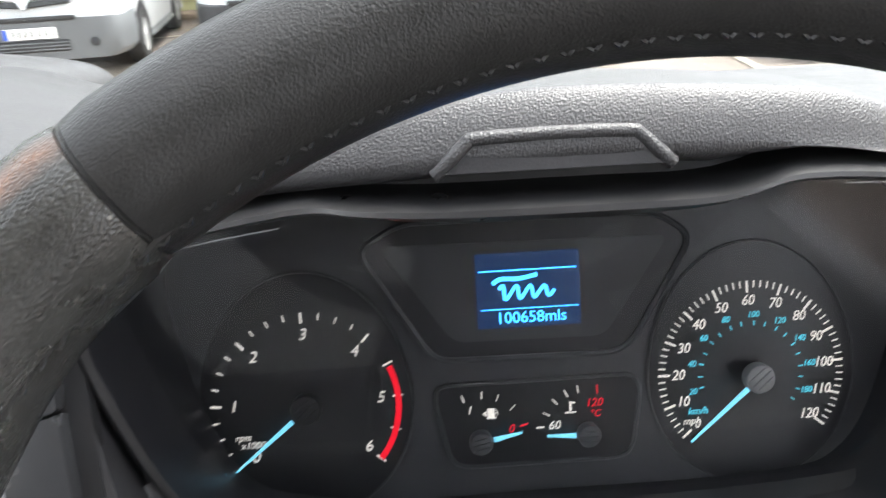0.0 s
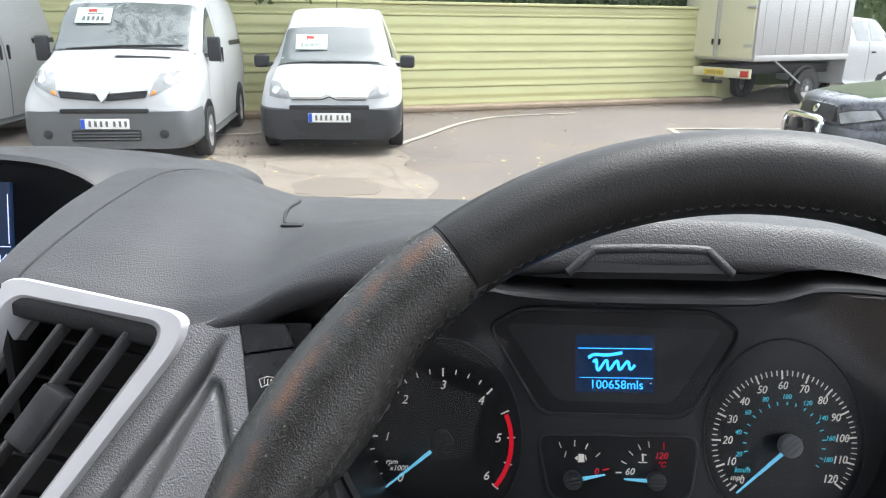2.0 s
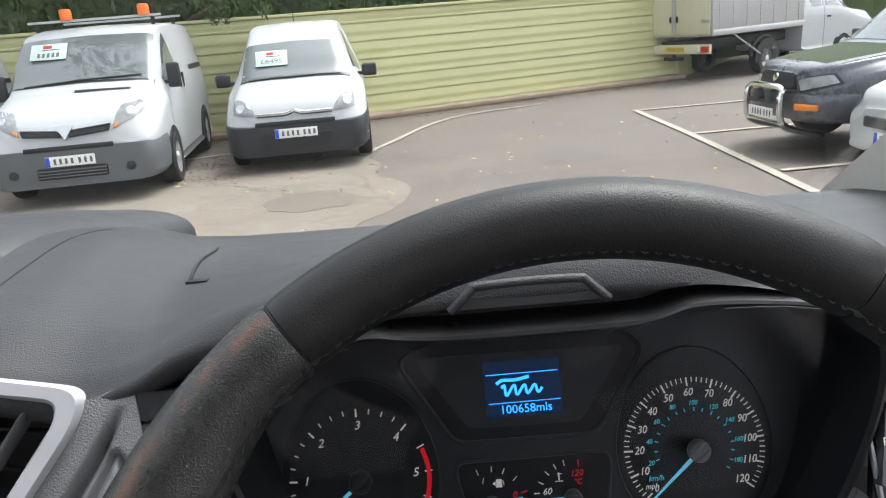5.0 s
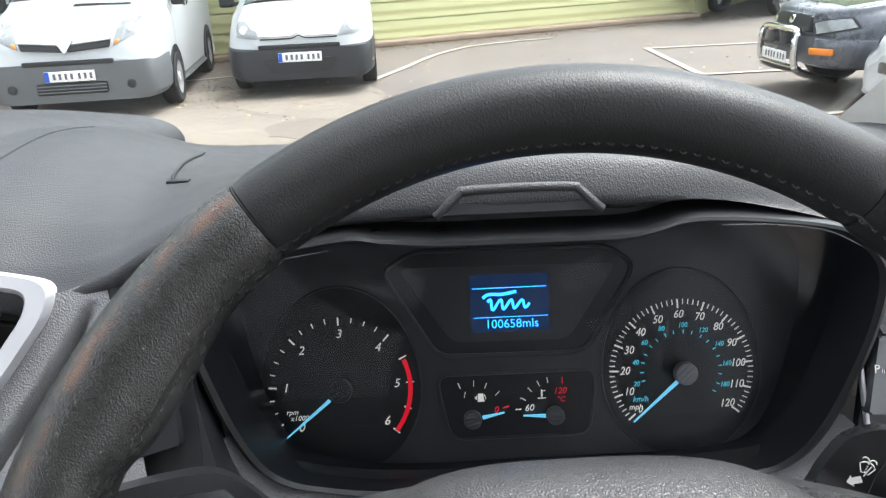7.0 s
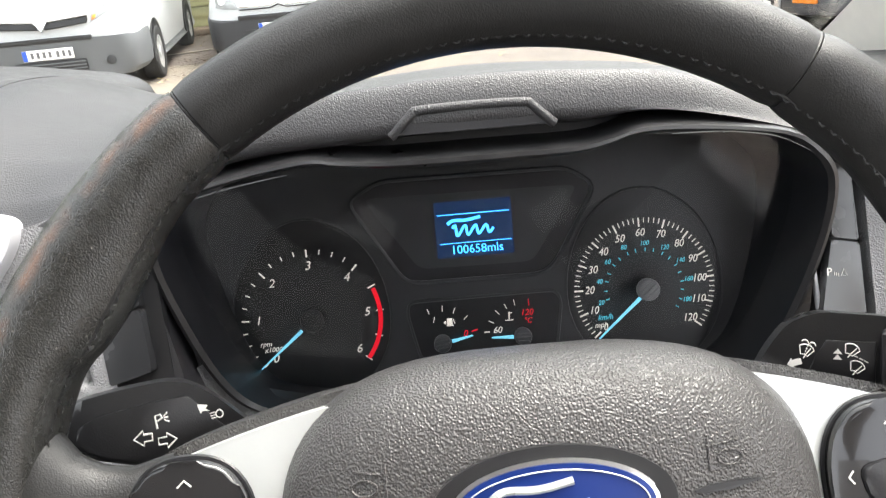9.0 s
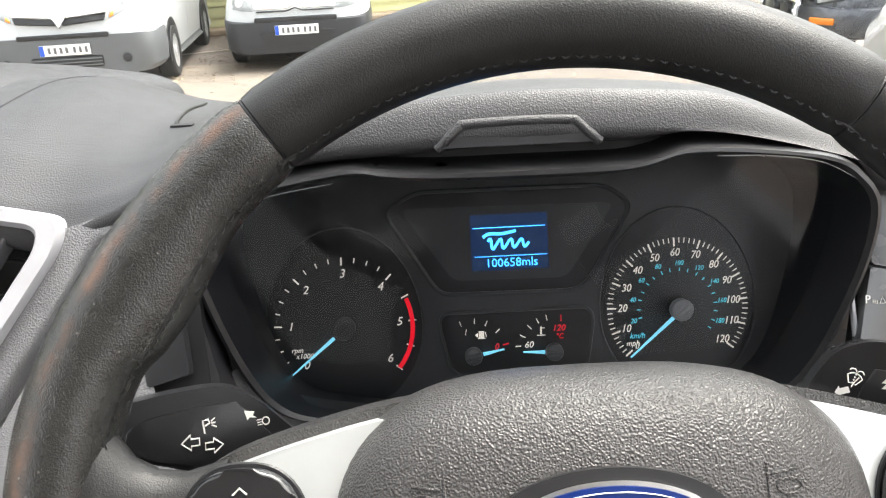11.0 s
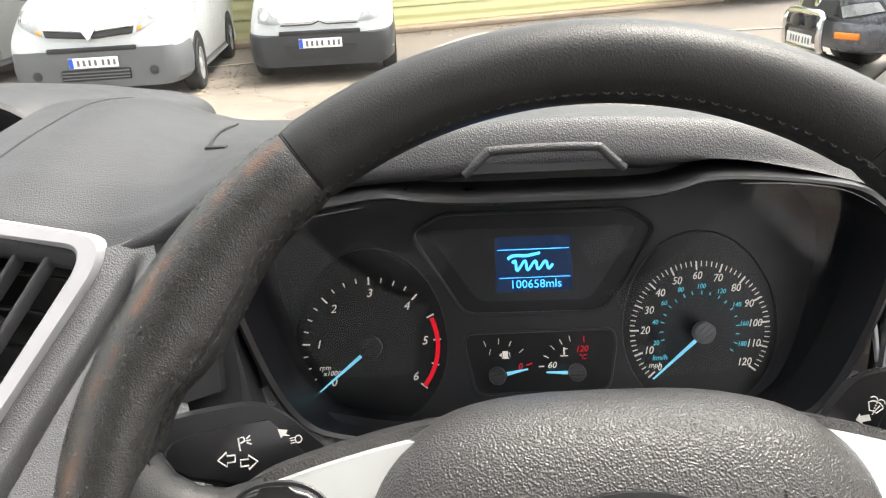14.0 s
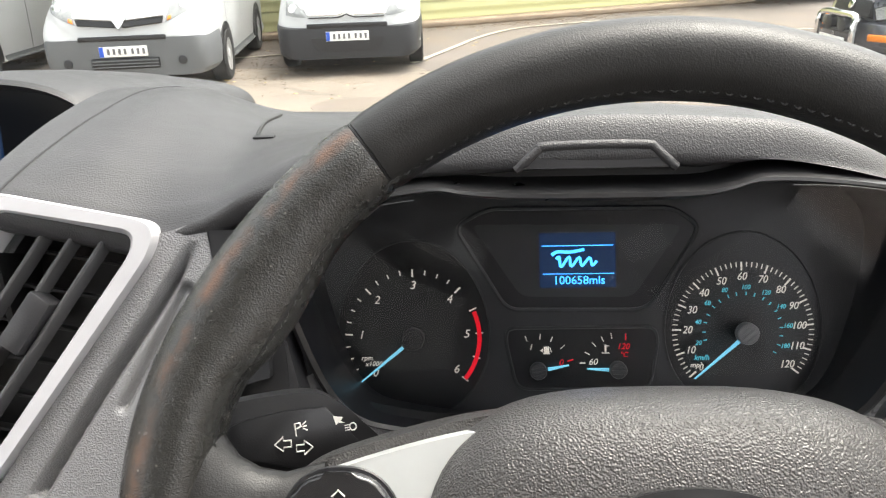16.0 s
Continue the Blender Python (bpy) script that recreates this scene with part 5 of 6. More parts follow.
# switch pods on the spokes
for s in (-1, 1):
    m = SM @ pose(s * 0.111, 0.006, 0.0015)
    outl = [(0.0205 * math.copysign(abs(math.cos(a)) ** 0.85, math.cos(a)), 0.0245 * math.copysign(abs(math.sin(a)) ** 0.85, math.sin(a))) for a in (2 * math.pi * k / 40 for k in range(40))]
    p = part("switch_pod", prism(outl, 0.006, m, 0.002, seg=3), POD_GLOSS, wheel, "gloss black switch pod")
    part("pod_edge", tube([m @ Vector((x * 1.02, y * 1.02, 0.001)) for x, y in outl], 0.0008, 6, True), SMOOTH, p)
    part("centre_key", prism(round_poly([(-0.009, -0.006), (0.009, -0.006), (0.011, 0.003), (0.0, 0.0085), (-0.012, 0.006)], 0.004), 0.0025, m @ pose(0, -0.002, 0.0055), 0.001), SMOOTH, p, "raised centre key")
    bm = tube([m @ Vector((px, 0.0175 + py, 0.0062)) for px, py in ((-0.0022, -0.001), (0, 0.001), (0.0022, -0.001))], 0.0003, 4)
    tube([m @ Vector((0.0145 + px, 0.001 + py, 0.0062)) for px, py in ((-0.0008, 0.002), (0.0008, 0), (-0.0008, -0.002))], 0.0003, 4, bm=bm)
    tube([m @ Vector((-0.0145 - px, 0.001 + py, 0.0062)) for px, py in ((-0.0008, 0.002), (0.0008, 0), (-0.0008, -0.002))], 0.0003, 4, bm=bm)
    if s < 0:
        words("OK", 0.0065, m @ pose(-0.0005, 0.0005, 0.0082), bm=bm)
    part("key_symbols", bm, INK_PLAIN, p, "white key symbols", False)
# marks pressed into the airbag cover: a long slit, and a horn on each side
def cover_at(x, y, lift=0.0):
    """A point on the upper half of the airbag cover."""
    lo, hi = 0.02, 1.0
    for _ in range(24):
        f = (lo + hi) / 2
        q = (abs(x - 0.0025) / (f * 0.0868)) ** (2 / 0.62) + (abs(y) / (f * 0.0556)) ** (2 / 0.82)
        lo, hi = (f, hi) if q > 1 else (lo, f)
    return SM @ Vector((x, y, float(np.interp(f, [0.02, 0.2, 0.45, 0.7, 0.86, 0.94, 0.985], [0.028, 0.0275, 0.0265, 0.0235, 0.0185, 0.012, 0.004])) + lift))


slit = [(0.0410, 0.0122), (0.0440, 0.0112), (0.0530, 0.0116), (0.0628, 0.0136), (0.0560, 0.0140), (0.0470, 0.0136)]
part("cover_slit", loft([[cover_at(x, y, d) for x, y in slit] for d in (-0.001, 0.0006)]), BLACK, wheel, "narrow pressed slit", False)
for s in (-1, 1):
    x0, y0 = s * 0.0523, 0.0222
    bm = tube([cover_at(x0 - s * 0.0052, y0 + k * 0.0017, 0.0001) for k in range(-3, 4)], 0.00042, 6)
    tube([cover_at(x0 + 0.0038 * math.cos(a) + s * 0.0012, y0 + 0.0022 * math.sin(a) - 0.0018, 0.0001) for a in (2 * math.pi * k / 18 for k in range(18))], 0.00042, 6, True, bm)
    tube([cover_at(x0 + s * (-0.004 + 0.0017 * k), y0 + 0.0020 + 0.0002 * k, 0.0001) for k in range(6)], 0.00042, 6, bm=bm)
    part("cover_symbol", bm, PAD, wheel, "horn symbol pressed in the cover")

# ---- parked vehicles ----
INK_GREY = mat("worn_plate_print", (0.11, 0.11, 0.115), 0.5, vary=0.05)
class Hull:
    """A car body as sections along its length: y from the nose back; half-widths at sill, waist and roof; heights of floor, waist and top."""

    def __init__(self, rows):
        self.ys = [r[0] for r in rows]
        self.cols = [[r[k] for r in rows] for k in range(1, 7)]
        y0, y1 = self.ys[0], self.ys[-1]
        self.table = np.array([self.ring(y0 + (y1 - y0) * (k / 90) ** 2) for k in range(91)])

    def ring(self, y):
        wl, wm, wt, z0, z1, z2 = (cubic(self.ys, c, y) for c in self.cols)
        r = min(0.12, (z2 - z1) * 0.4)
        return smooth_path([(0, z2), (wt * 0.5, z2 - 0.012 * (z2 > 1.2)), (wt * 0.9, z2 - 0.25 * r), (wt, z2 - r), ((wt + wm) / 2 + 0.015, (z1 + z2 - r) / 2), (wm, z1), (wm, (z0 + z1) / 2), (wl, z0 + 0.08), (wl - 0.05, z0), (0, z0)], 4)

    def at(self, y, v, lift=0.0):
        """A point of the skin: v from 0 (top middle) to 1 (bottom middle), negative on the other side."""
        def raw(y, v):
            f = min(abs(v), 0.9999) * (self.table.shape[1] - 1)
            g = min(max((y - self.ys[0]) / (self.ys[-1] - self.ys[0]), 0.0), 0.9999) ** 0.5 * (len(self.table) - 1)
            i, j = int(f), int(g)
            f, g = f - i, g - j
            t = self.table
            q = (t[j, i] * (1 - f) + t[j, i + 1] * f) * (1 - g) + (t[j + 1, i] * (1 - f) + t[j + 1, i + 1] * f) * g
            return Vector((math.copysign(q[0], v), y, q[1]))
        p = raw(y, v)
        if lift:
            e = 0.01
            s = 1 if v >= 0 else -1
            du = raw(min(y + e, self.ys[-1]), v) - raw(max(y - e, self.ys[0]), v)
            dv = raw(y, s * (abs(v) + 0.01)) - raw(y, s * max(0.0, abs(v) - 0.01))
            if abs(v) < 0.02:
                dv = Vector((1, 0, 0)) * s
            n = du.cross(dv) * s
            if n.length > 1e-9:
                n.normalize()
                if n.dot(p - Vector((0, p.y + 0.3, 0.6))) < 0:
                    n = -n
                p = p + n * lift
        return p

    def skin(self):
        n = 60
        y0, y1 = self.ys[0], self.ys[-1]
        ys = [y0 + (y1 - y0) * (k / n) ** 1.7 for k in range(n + 1)]
        rings = []
        for y in ys:
            half = [Vector((x, y, z)) for x, z in self.ring(y)]
            rings.append(half + [Vector((-p.x, p.y, p.z)) for p in half[-2:0:-1]])
        return loft(rings)

    def front(self, x, z):
        """How far back the nose lies at a width and height."""
        n = len(self.table) - 1
        for j, ring in enumerate(self.table):
            if ring[:, 1].max() < z:
                continue
            k = int(np.argmax(ring[:, 0]))
            up = ring[:k + 1]
            w = np.interp(-z, -up[:, 1], up[:, 0]) if z >= up[-1, 1] else np.interp(z, ring[k:, 1][::-1], ring[k:, 0][::-1])
            if w >= abs(x):
                return self.ys[0] + (self.ys[-1] - self.ys[0]) * (j / n) ** 2
        return 0.6

    def drape(self, corners, lift, n=12, grow=0.0):
        """A thin plate on the nose between four (x, z) corners."""
        c = [Vector(p) for p in corners]
        mid = sum(c, Vector((0, 0))) / 4
        a, b, d, e = [p + (p - mid).normalized() * grow for p in c]
        rings = []
        for i in range(n + 1):
            row = []
            for j in range(n + 1):
                f, g = i / n, j / n
                p = a.lerp(b, f).lerp(e.lerp(d, f), g)
                q = mid + (p - mid) * (1 - 0.10 * (2 * f - 1) ** 2 * (2 * g - 1) ** 2)
                row.append(Vector((q.x, self.front(q.x, q.y) - lift * (1 - 0.5 * max(abs(2 * f - 1), abs(2 * g - 1)) ** 4), q.y)))
            rings.append(row)
        return loft(rings, False, False)

    def patch(self, corners, lift=0.006, n=10, bm=None):
        """A thin plate on the skin between four (y, v) corners in turn."""
        (ya, va), (yb, vb), (yc, vc), (yd, vd) = corners
        rings = []
        for i in range(n + 1):
            f = i / n
            row = []
            for j in range(n + 1):
                g = j / n
                y = (ya * (1 - f) + yb * f) * (1 - g) + (yd * (1 - f) + yc * f) * g
                v = (va * (1 - f) + vb * f) * (1 - g) + (vd * (1 - f) + vc * f) * g
                row.append(self.at(y, v, lift))
            rings.append(row)
        return loft(rings, False, False, bm)


def road_wheel(owner, x, y, r, w, side, rim=RIM):
    m = pose(x, y, r, 0, 90 * side, 0)
    prof = [(0.62, -w / 2), (0.9, -w / 2), (0.98, -w / 2 + 0.02), (1.0, -w / 4), (1.0, w / 4), (0.98, w / 2 - 0.02), (0.9, w / 2), (0.62, w / 2)]
    rings = [[m @ Vector((r * p * math.cos(a), r * p * math.sin(a), z)) for a in (2 * math.pi * k / 28 for k in range(28))] for p, z in prof]
    t = part("wheel", loft(rings, True, False), TYRE, owner, "black tyre on a silver wheel")
    bm = disc(r * 0.68, 0.03, m @ pose(0, 0, w / 2 - 0.038), 28, 0.008)
    for k in range(6):
        bm = box((r * 0.5, 0.035, 0.02), m @ pose(0, 0, w / 2 - 0.018) @ pose(0, 0, 0, 0, 0, 60 * k) @ pose(r * 0.3, 0, 0), 0.006, bm)
    disc(r * 0.18, 0.02, m @ pose(0, 0, w / 2 - 0.02), 16, 0.005, bm)
    part("rim", bm, rim, t, "silver wheel rim")
    arc = [(r * 1.17 * math.cos(a), r * 1.17 * math.sin(a)) for a in np.linspace(radians(-14), radians(194), 26)]
    part("wheel_arch", prism(arc, 0.03, frame_of((x + side * (w / 2 - 0.014), y, r + 0.015), (0, side, 0), (0, 0, 1)) @ pose(0, 0, -0.024)), BLACK, owner, "dark wheel arch", False)


def plate(owner, m, face, strip=True):
    p = part("number_plate", box((0.52, 0.012, 0.112), m, 0.003), face, owner, "number plate")
    for x in (-0.16, -0.1, -0.04, 0.02, 0.1, 0.16, 0.22):
        part("plate_bar", box((0.027, 0.004, 0.062), m @ pose(x, -0.006, 0)), INK_GREY, p, "", False)
    if strip:
        part("plate_strip", box((0.045, 0.004, 0.106), m @ pose(-0.235, -0.0062, 0)), PLATE_BLUE, p, "blue strip", False)


def mirror(owner, x, y, z, s, size, material):
    bm = box((size[0], size[1], size[2]), pose(x + s * size[0] * 0.55, y, z), min(size) * 0.35, seg=3)
    box((0.12, 0.06, 0.05), pose(x, y, z - size[2] * 0.25), 0.01, bm)
    part("mirror", bm, material, owner, "door mirror")


def price_card(m, lines, label):
    t = thing("price_card", label, "sign", m)
    part("card", box((0.42, 0.006, 0.27), m, 0.002), CARD, t, "pale green card")
    part("card_mark", box((0.1, 0.003, 0.05), m @ pose(-0.02, -0.005, 0.08)), RED_LENS, t, "red mark", False)
    bm = box((0.2, 0.003, 0.012), m @ pose(0.02, -0.005, 0.03))
    if lines:
        words(lines, 0.12, m @ pose(0, -0.0055, -0.06, 90, 0, 0), bm=bm)
    else:
        for k in range(5):
            box((0.03, 0.003, 0.07), m @ pose(-0.11 + 0.055 * k, -0.005, -0.06), bm=bm)
    part("card_figures", bm, INK_GREY, t, "dark price figures", False)


def lamp(t, h, s, corners):
    """A clear headlamp with its dark edge and round reflector."""
    c = [(s * x, z) for x, z in corners]
    ob = part("headlamp", h.drape(c, 0.022), LAMP_GLASS, t, "clear headlamp", angle=60)
    part("lamp_edge", h.drape(c, 0.008, 12, 0.008), GREY_BUMPER, ob, "grey lamp edge", angle=60)
    x, z = sum(p[0] for p in c) / 4 + s * 0.02, sum(p[1] for p in c) / 4
    part("reflector", disc(0.055, 0.012, pose(x, h.front(x, z) - 0.022, z, 68, 0, s * 28), 20, 0.004), CHROME, ob, "round reflector")


VAN = Hull([
    (0.00, 0.66, 0.70, 0.52, 0.54, 0.64, 0.70), (0.02, 0.74, 0.78, 0.62, 0.53, 0.66, 0.80), (0.06, 0.80, 0.84, 0.70, 0.52, 0.68, 0.88), (0.14, 0.85, 0.885, 0.77, 0.51, 0.71, 0.98),
    (0.30, 0.89, 0.925, 0.82, 0.50, 0.75, 1.07), (0.55, 0.92, 0.945, 0.85, 0.48, 0.85, 1.16), (0.95, 0.93, 0.95, 0.85, 0.26, 0.95, 1.28), (1.20, 0.93, 0.95, 0.835, 0.22, 1.0, 1.49), (1.52, 0.93, 0.95, 0.82, 0.22, 1.02, 1.76),
    (1.80, 0.93, 0.95, 0.81, 0.22, 1.05, 1.90), (2.4, 0.93, 0.95, 0.81, 0.22, 1.05, 1.955), (4.05, 0.93, 0.95, 0.81, 0.22, 1.05, 1.94), (4.32, 0.92, 0.93, 0.79, 0.26, 1.05, 1.89), (4.38, 0.88, 0.88, 0.72, 0.35, 1.05, 1.75)])
SMALL = Hull([
    (0.00, 0.66, 0.66, 0.46, 0.34, 0.42, 0.58), (0.03, 0.74, 0.74, 0.56, 0.34, 0.46, 0.70), (0.08, 0.79, 0.80, 0.66, 0.34, 0.50, 0.80), (0.18, 0.84, 0.85, 0.74, 0.34, 0.58, 0.90),
    (0.40, 0.87, 0.88, 0.78, 0.34, 0.66, 0.97), (0.75, 0.88, 0.90, 0.78, 0.32, 0.78, 1.06), (0.92, 0.88, 0.90, 0.75, 0.20, 0.88, 1.10), (1.2, 0.88, 0.90, 0.70, 0.20, 0.92, 1.36), (1.48, 0.88, 0.90, 0.66, 0.20, 0.95, 1.60),
    (1.85, 0.88, 0.90, 0.63, 0.20, 0.95, 1.78), (2.4, 0.88, 0.90, 0.64, 0.20, 0.95, 1.81), (4.0, 0.88, 0.90, 0.64, 0.20, 0.95, 1.80), (4.32, 0.86, 0.87, 0.6, 0.25, 0.95, 1.74), (4.38, 0.80, 0.80, 0.5, 0.35, 0.95, 1.5)])


def finish(t, m):
    """Turn a vehicle built at the origin to its place."""
    t.matrix_world = m
    t.matrix_basis = m


def medium_van(m, label):
    t = thing("panel_van", label, "van")
    h = VAN
    part("body", h.skin(), WHITE_PAINT, t, "white painted body")
    part("windscreen", h.patch([(0.98, -0.285), (0.98, 0.285), (1.62, 0.27), (1.62, -0.27)], 0.006, 16), DARK_GLASS, t, "windscreen reflecting the sky")
    part("windscreen_seal", h.patch([(0.955, -0.285), (0.955, 0.285), (0.99, 0.285), (0.99, -0.285)], 0.008, 8), BLACK, t, "black scuttle")
    for s in (-1, 1):
        lamp(t, h, s, [(0.47, 0.79), (0.82, 0.96), (0.80, 1.09), (0.56, 1.06)])
        part("indicator", h.drape([(s * x, z) for x, z in ((0.50, 0.815), (0.555, 0.84), (0.555, 0.88), (0.51, 0.868))], 0.027, 6), AMBER, t, "amber corner lamp", angle=60)
        part("side_window", h.patch([(1.15, s * 0.40), (1.50, s * 0.50), (2.05, s * 0.50), (1.95, s * 0.335)], 0.006), DARK_GLASS, t, "dark cab side window")
        part("door_seam", h.patch([(2.14, s * 0.30), (2.14, s * 0.78), (2.155, s * 0.78), (2.155, s * 0.30)], 0.004, 12), BLACK, t)
        part("door_seam", h.patch([(1.08, s * 0.42), (1.02, s * 0.78), (1.035, s * 0.78), (1.095, s * 0.42)], 0.004, 12), BLACK, t)
        part("slide_rail", h.patch([(3.0, s * 0.475), (3.0, s * 0.495), (4.2, s * 0.495), (4.2, s * 0.475)], 0.006, 8), BLACK, t, "sliding door rail")
        for y in (2.03, 2.25):
            part("door_handle", box((0.03, 0.05, 0.2), pose(s * 0.945, y, 1.17), 0.012), BLACK, t, "black door handle")
        part("sill_strip", h.patch([(1.36, s * 0.775), (1.36, s * 0.86), (3.15, s * 0.86), (3.15, s * 0.775)], 0.006, 16), GREY_BUMPER, t, "grey sill strip")
        mirror(t, s * 0.93, 1.22, 1.28, s, (0.16, 0.09, 0.30), DARK_BUMPER)
        for y in (0.92, 3.58):
            road_wheel(t, s * 0.87, y, 0.315, 0.2, s)
    # grey bumper wrapped round the nose
    rings = []
    for y in (0.0, 0.02, 0.06, 0.14, 0.30, 0.45, 0.56):
        g = 0.012
        wl, wm, wt, z0, z1, z2 = (cubic(h.ys, c, y) for c in h.cols)
        zt = 0.65 + 0.02 * min(1, y / 0.3)
        half = [(wm + g - 0.02, zt), (wm + g, zt - 0.03), (wm + g + 0.005, 0.46), (wm + g - 0.01, 0.3), (wm - 0.06, 0.235)]
        yy = y - 0.018 if y < 0.1 else y
        rings.append([Vector((x, yy, z)) for x, z in half] + [Vector((-x, yy, z)) for x, z in half[::-1]])
    part("bumper", loft(rings), GREY_BUMPER, t, "faded grey plastic bumper")
    part("lower_grille", box((0.74, 0.03, 0.12), pose(0, -0.022, 0.385), 0.02), BLACK, t, "dark lower grille")
    for k in range(3):
        part("grille_bar", box((0.72, 0.02, 0.012), pose(0, -0.036, 0.35 + 0.034 * k), 0.003), GREY_BUMPER, t)
    part("upper_slot", box((0.94, 0.04, 0.05), pose(0, -0.012, 0.655), 0.01), BLACK, t, "dark slot above the bumper")
    for s in (-1, 1):
        part("grille", prism([(0, -0.055), (0.45, -0.015), (0.47, 0.05), (0, 0.005)][::s], 0.03, frame_of((0, 0.012, 0.812), (s, 0, 0), (0, 0.35, 1)) if s > 0 else frame_of((0, 0.012, 0.812), (1, 0, 0), (0, 0.35, 1)) @ Matrix.Diagonal((-1, 1, 1, 1)), 0.006), BLACK, t, "black grille half", False)
        part("grille_chrome", prism([(0, 0.012), (0.48, 0.055), (0.48, 0.09), (0, 0.055)][::s], 0.04, frame_of((0, 0.008, 0.812), (1, 0, 0), (0, 0.35, 1)) @ Matrix.Diagonal((s, 1, 1, 1)), 0.006), CHROME, t, "chrome grille bar", False)
        part("fog_lamp", disc(0.05, 0.03, pose(s * 0.62, 0.0, 0.40, 90, 0, 0), 20, 0.006), DARK_BUMPER, t, "round fog lamp")
    part("badge", prism([(0, -0.10), (0.10, 0.05), (0.055, 0.065), (-0.055, 0.065), (-0.10, 0.05)], 0.05, frame_of((0, 0.0, 0.825), (1, 0, 0), (0, 0.35, 1)), 0.01), CHROME, t, "chrome wedge badge", False)
    part("bonnet_vent", h.patch([(0.66, -0.01), (0.66, 0.16), (0.75, 0.16), (0.75, -0.01)], 0.008, 6), BLACK, t, "black bonnet vent")
    part("wiper", tube([h.at(1.0 + 0.02 * v, v / 9, 0.014) for v in (-1.6, -0.8, 0, 0.8, 1.7)], 0.012, 6), BLACK, t, "black wiper")
    plate(t, pose(0, -0.042, 0.518), PLATE_WHITE)
    finish(t, m)
    return t


def small_van(m, label):
    t = thing("panel_van", label, "van")
    h = SMALL
    part("body", h.skin(), WHITE_PAINT, t, "white painted body")
    part("windscreen", h.patch([(0.88, -0.26), (0.88, 0.26), (1.41, 0.275), (1.41, -0.275)]), DARK_GLASS, t, "windscreen reflecting trees")
    part("windscreen_seal", h.patch([(0.86, -0.26), (0.86, 0.26), (0.89, 0.26), (0.89, -0.26)], 0.008, 8), BLACK, t, "black scuttle")
    for s in (-1, 1):
        lamp(t, h, s, [(0.45, 0.70), (0.76, 0.73), (0.74, 0.92), (0.585, 0.89)])
        part("side_window", h.patch([(1.2, s * 0.40), (1.45, s * 0.50), (2.1, s * 0.50), (1.95, s * 0.33)], 0.006), DARK_GLASS, t, "dark side window")
        part("door_seam", h.patch([(2.2, s * 0.30), (2.2, s * 0.78), (2.215, s * 0.78), (2.215, s * 0.30)], 0.004, 12), BLACK, t)
        mirror(t, s * 0.88, 1.25, 1.10, s, (0.20, 0.10, 0.17), DARK_BUMPER)
        for y in (0.92, 3.65):
            road_wheel(t, s * 0.825, y, 0.315, 0.19, s)
        part("fog_lamp", disc(0.055, 0.03, pose(s * 0.56, 0.02, 0.40, 90, 0, 0), 20, 0.006), BLACK, t, "round fog lamp")
    rings = []
    for y in (0.0, 0.03, 0.08, 0.18, 0.4, 0.6):
        wl, wm, wt, z0, z1, z2 = (cubic(h.ys, c, y) for c in h.cols)
        g, zt = 0.020, 0.58 + 0.06 * min(1, y / 0.3)
        half = [(wm + g - 0.02, zt), (wm + g, zt - 0.03), (wm + g, (z0 + z1) / 2), (wl + g, 0.27), (wl - 0.05, 0.215)]
        yy = y - 0.02 if y < 0.1 else y
        rings.append([Vector((x, yy, z)) for x, z in half] + [Vector((-x, yy, z)) for x, z in half[::-1]])
    part("bumper", loft(rings), DARK_BUMPER, t, "dark plastic bumper")
    part("upper_grille", box((0.98, 0.04, 0.06), pose(0, -0.004, 0.605), 0.015), BLACK, t, "black grille slot")
    part("lower_grille", prism(round_poly([(-0.46, 0.09), (0.46, 0.09), (0.36, -0.08), (-0.36, -0.08)], 0.05), 0.02, frame_of((0, -0.018, 0.38), (1, 0, 0), (0, 0, 1)), 0.005), BLACK, t, "dark lower grille", False)
    for z in (0.70, 0.73):
        part("chrome_bar", tube([(x, 0.018 + 0.10 * abs(x) ** 2 + (0.73 - z) * -0.6, z + 0.035 * max(0, 0.09 - abs(x)) / 0.09) for x in np.linspace(-0.46, 0.46, 27)], 0.009, 6), CHROME if z > 0.715 else BLACK, t, "chevron grille bar")
    part("wiper", tube([h.at(0.90 + 0.01 * v, v / 9, 0.014) for v in (-1.7, -0.8, 0, 0.8, 1.7)], 0.011, 6), BLACK, t, "black wiper")
    part("aerial", tube([(0, 1.95, 1.80), (0, 2.0, 1.98)], 0.006, 6), BLACK, t, "roof aerial")
    plate(t, pose(0, -0.036, 0.485), PLATE_WHITE)
    finish(t, m)
    return t


VM = pose(-3.93, 8.14, 0, 0, 0, 7.0)
viv = medium_van(VM, "white panel van with grey bumper, roof bars and beacons")
BM3 = pose(-1.61, 9.19, 0, 0, 0, 4.5)
small_van(BM3, "small white van with dark bumper and price card")
medium_van(pose(-7.05, 8.2, 0, 0, 0, 3.0), "white panel van parked at the end of the row")
price_card(VM @ pose(-0.42, 1.37, 1.668, -48, 0, 0), "", "pale green price card behind the van's windscreen")
price_card(BM3 @ pose(-0.30, 1.17, 1.352, -46, 0, 0), "\u00a36495", "pale green price card in the small van's windscreen")
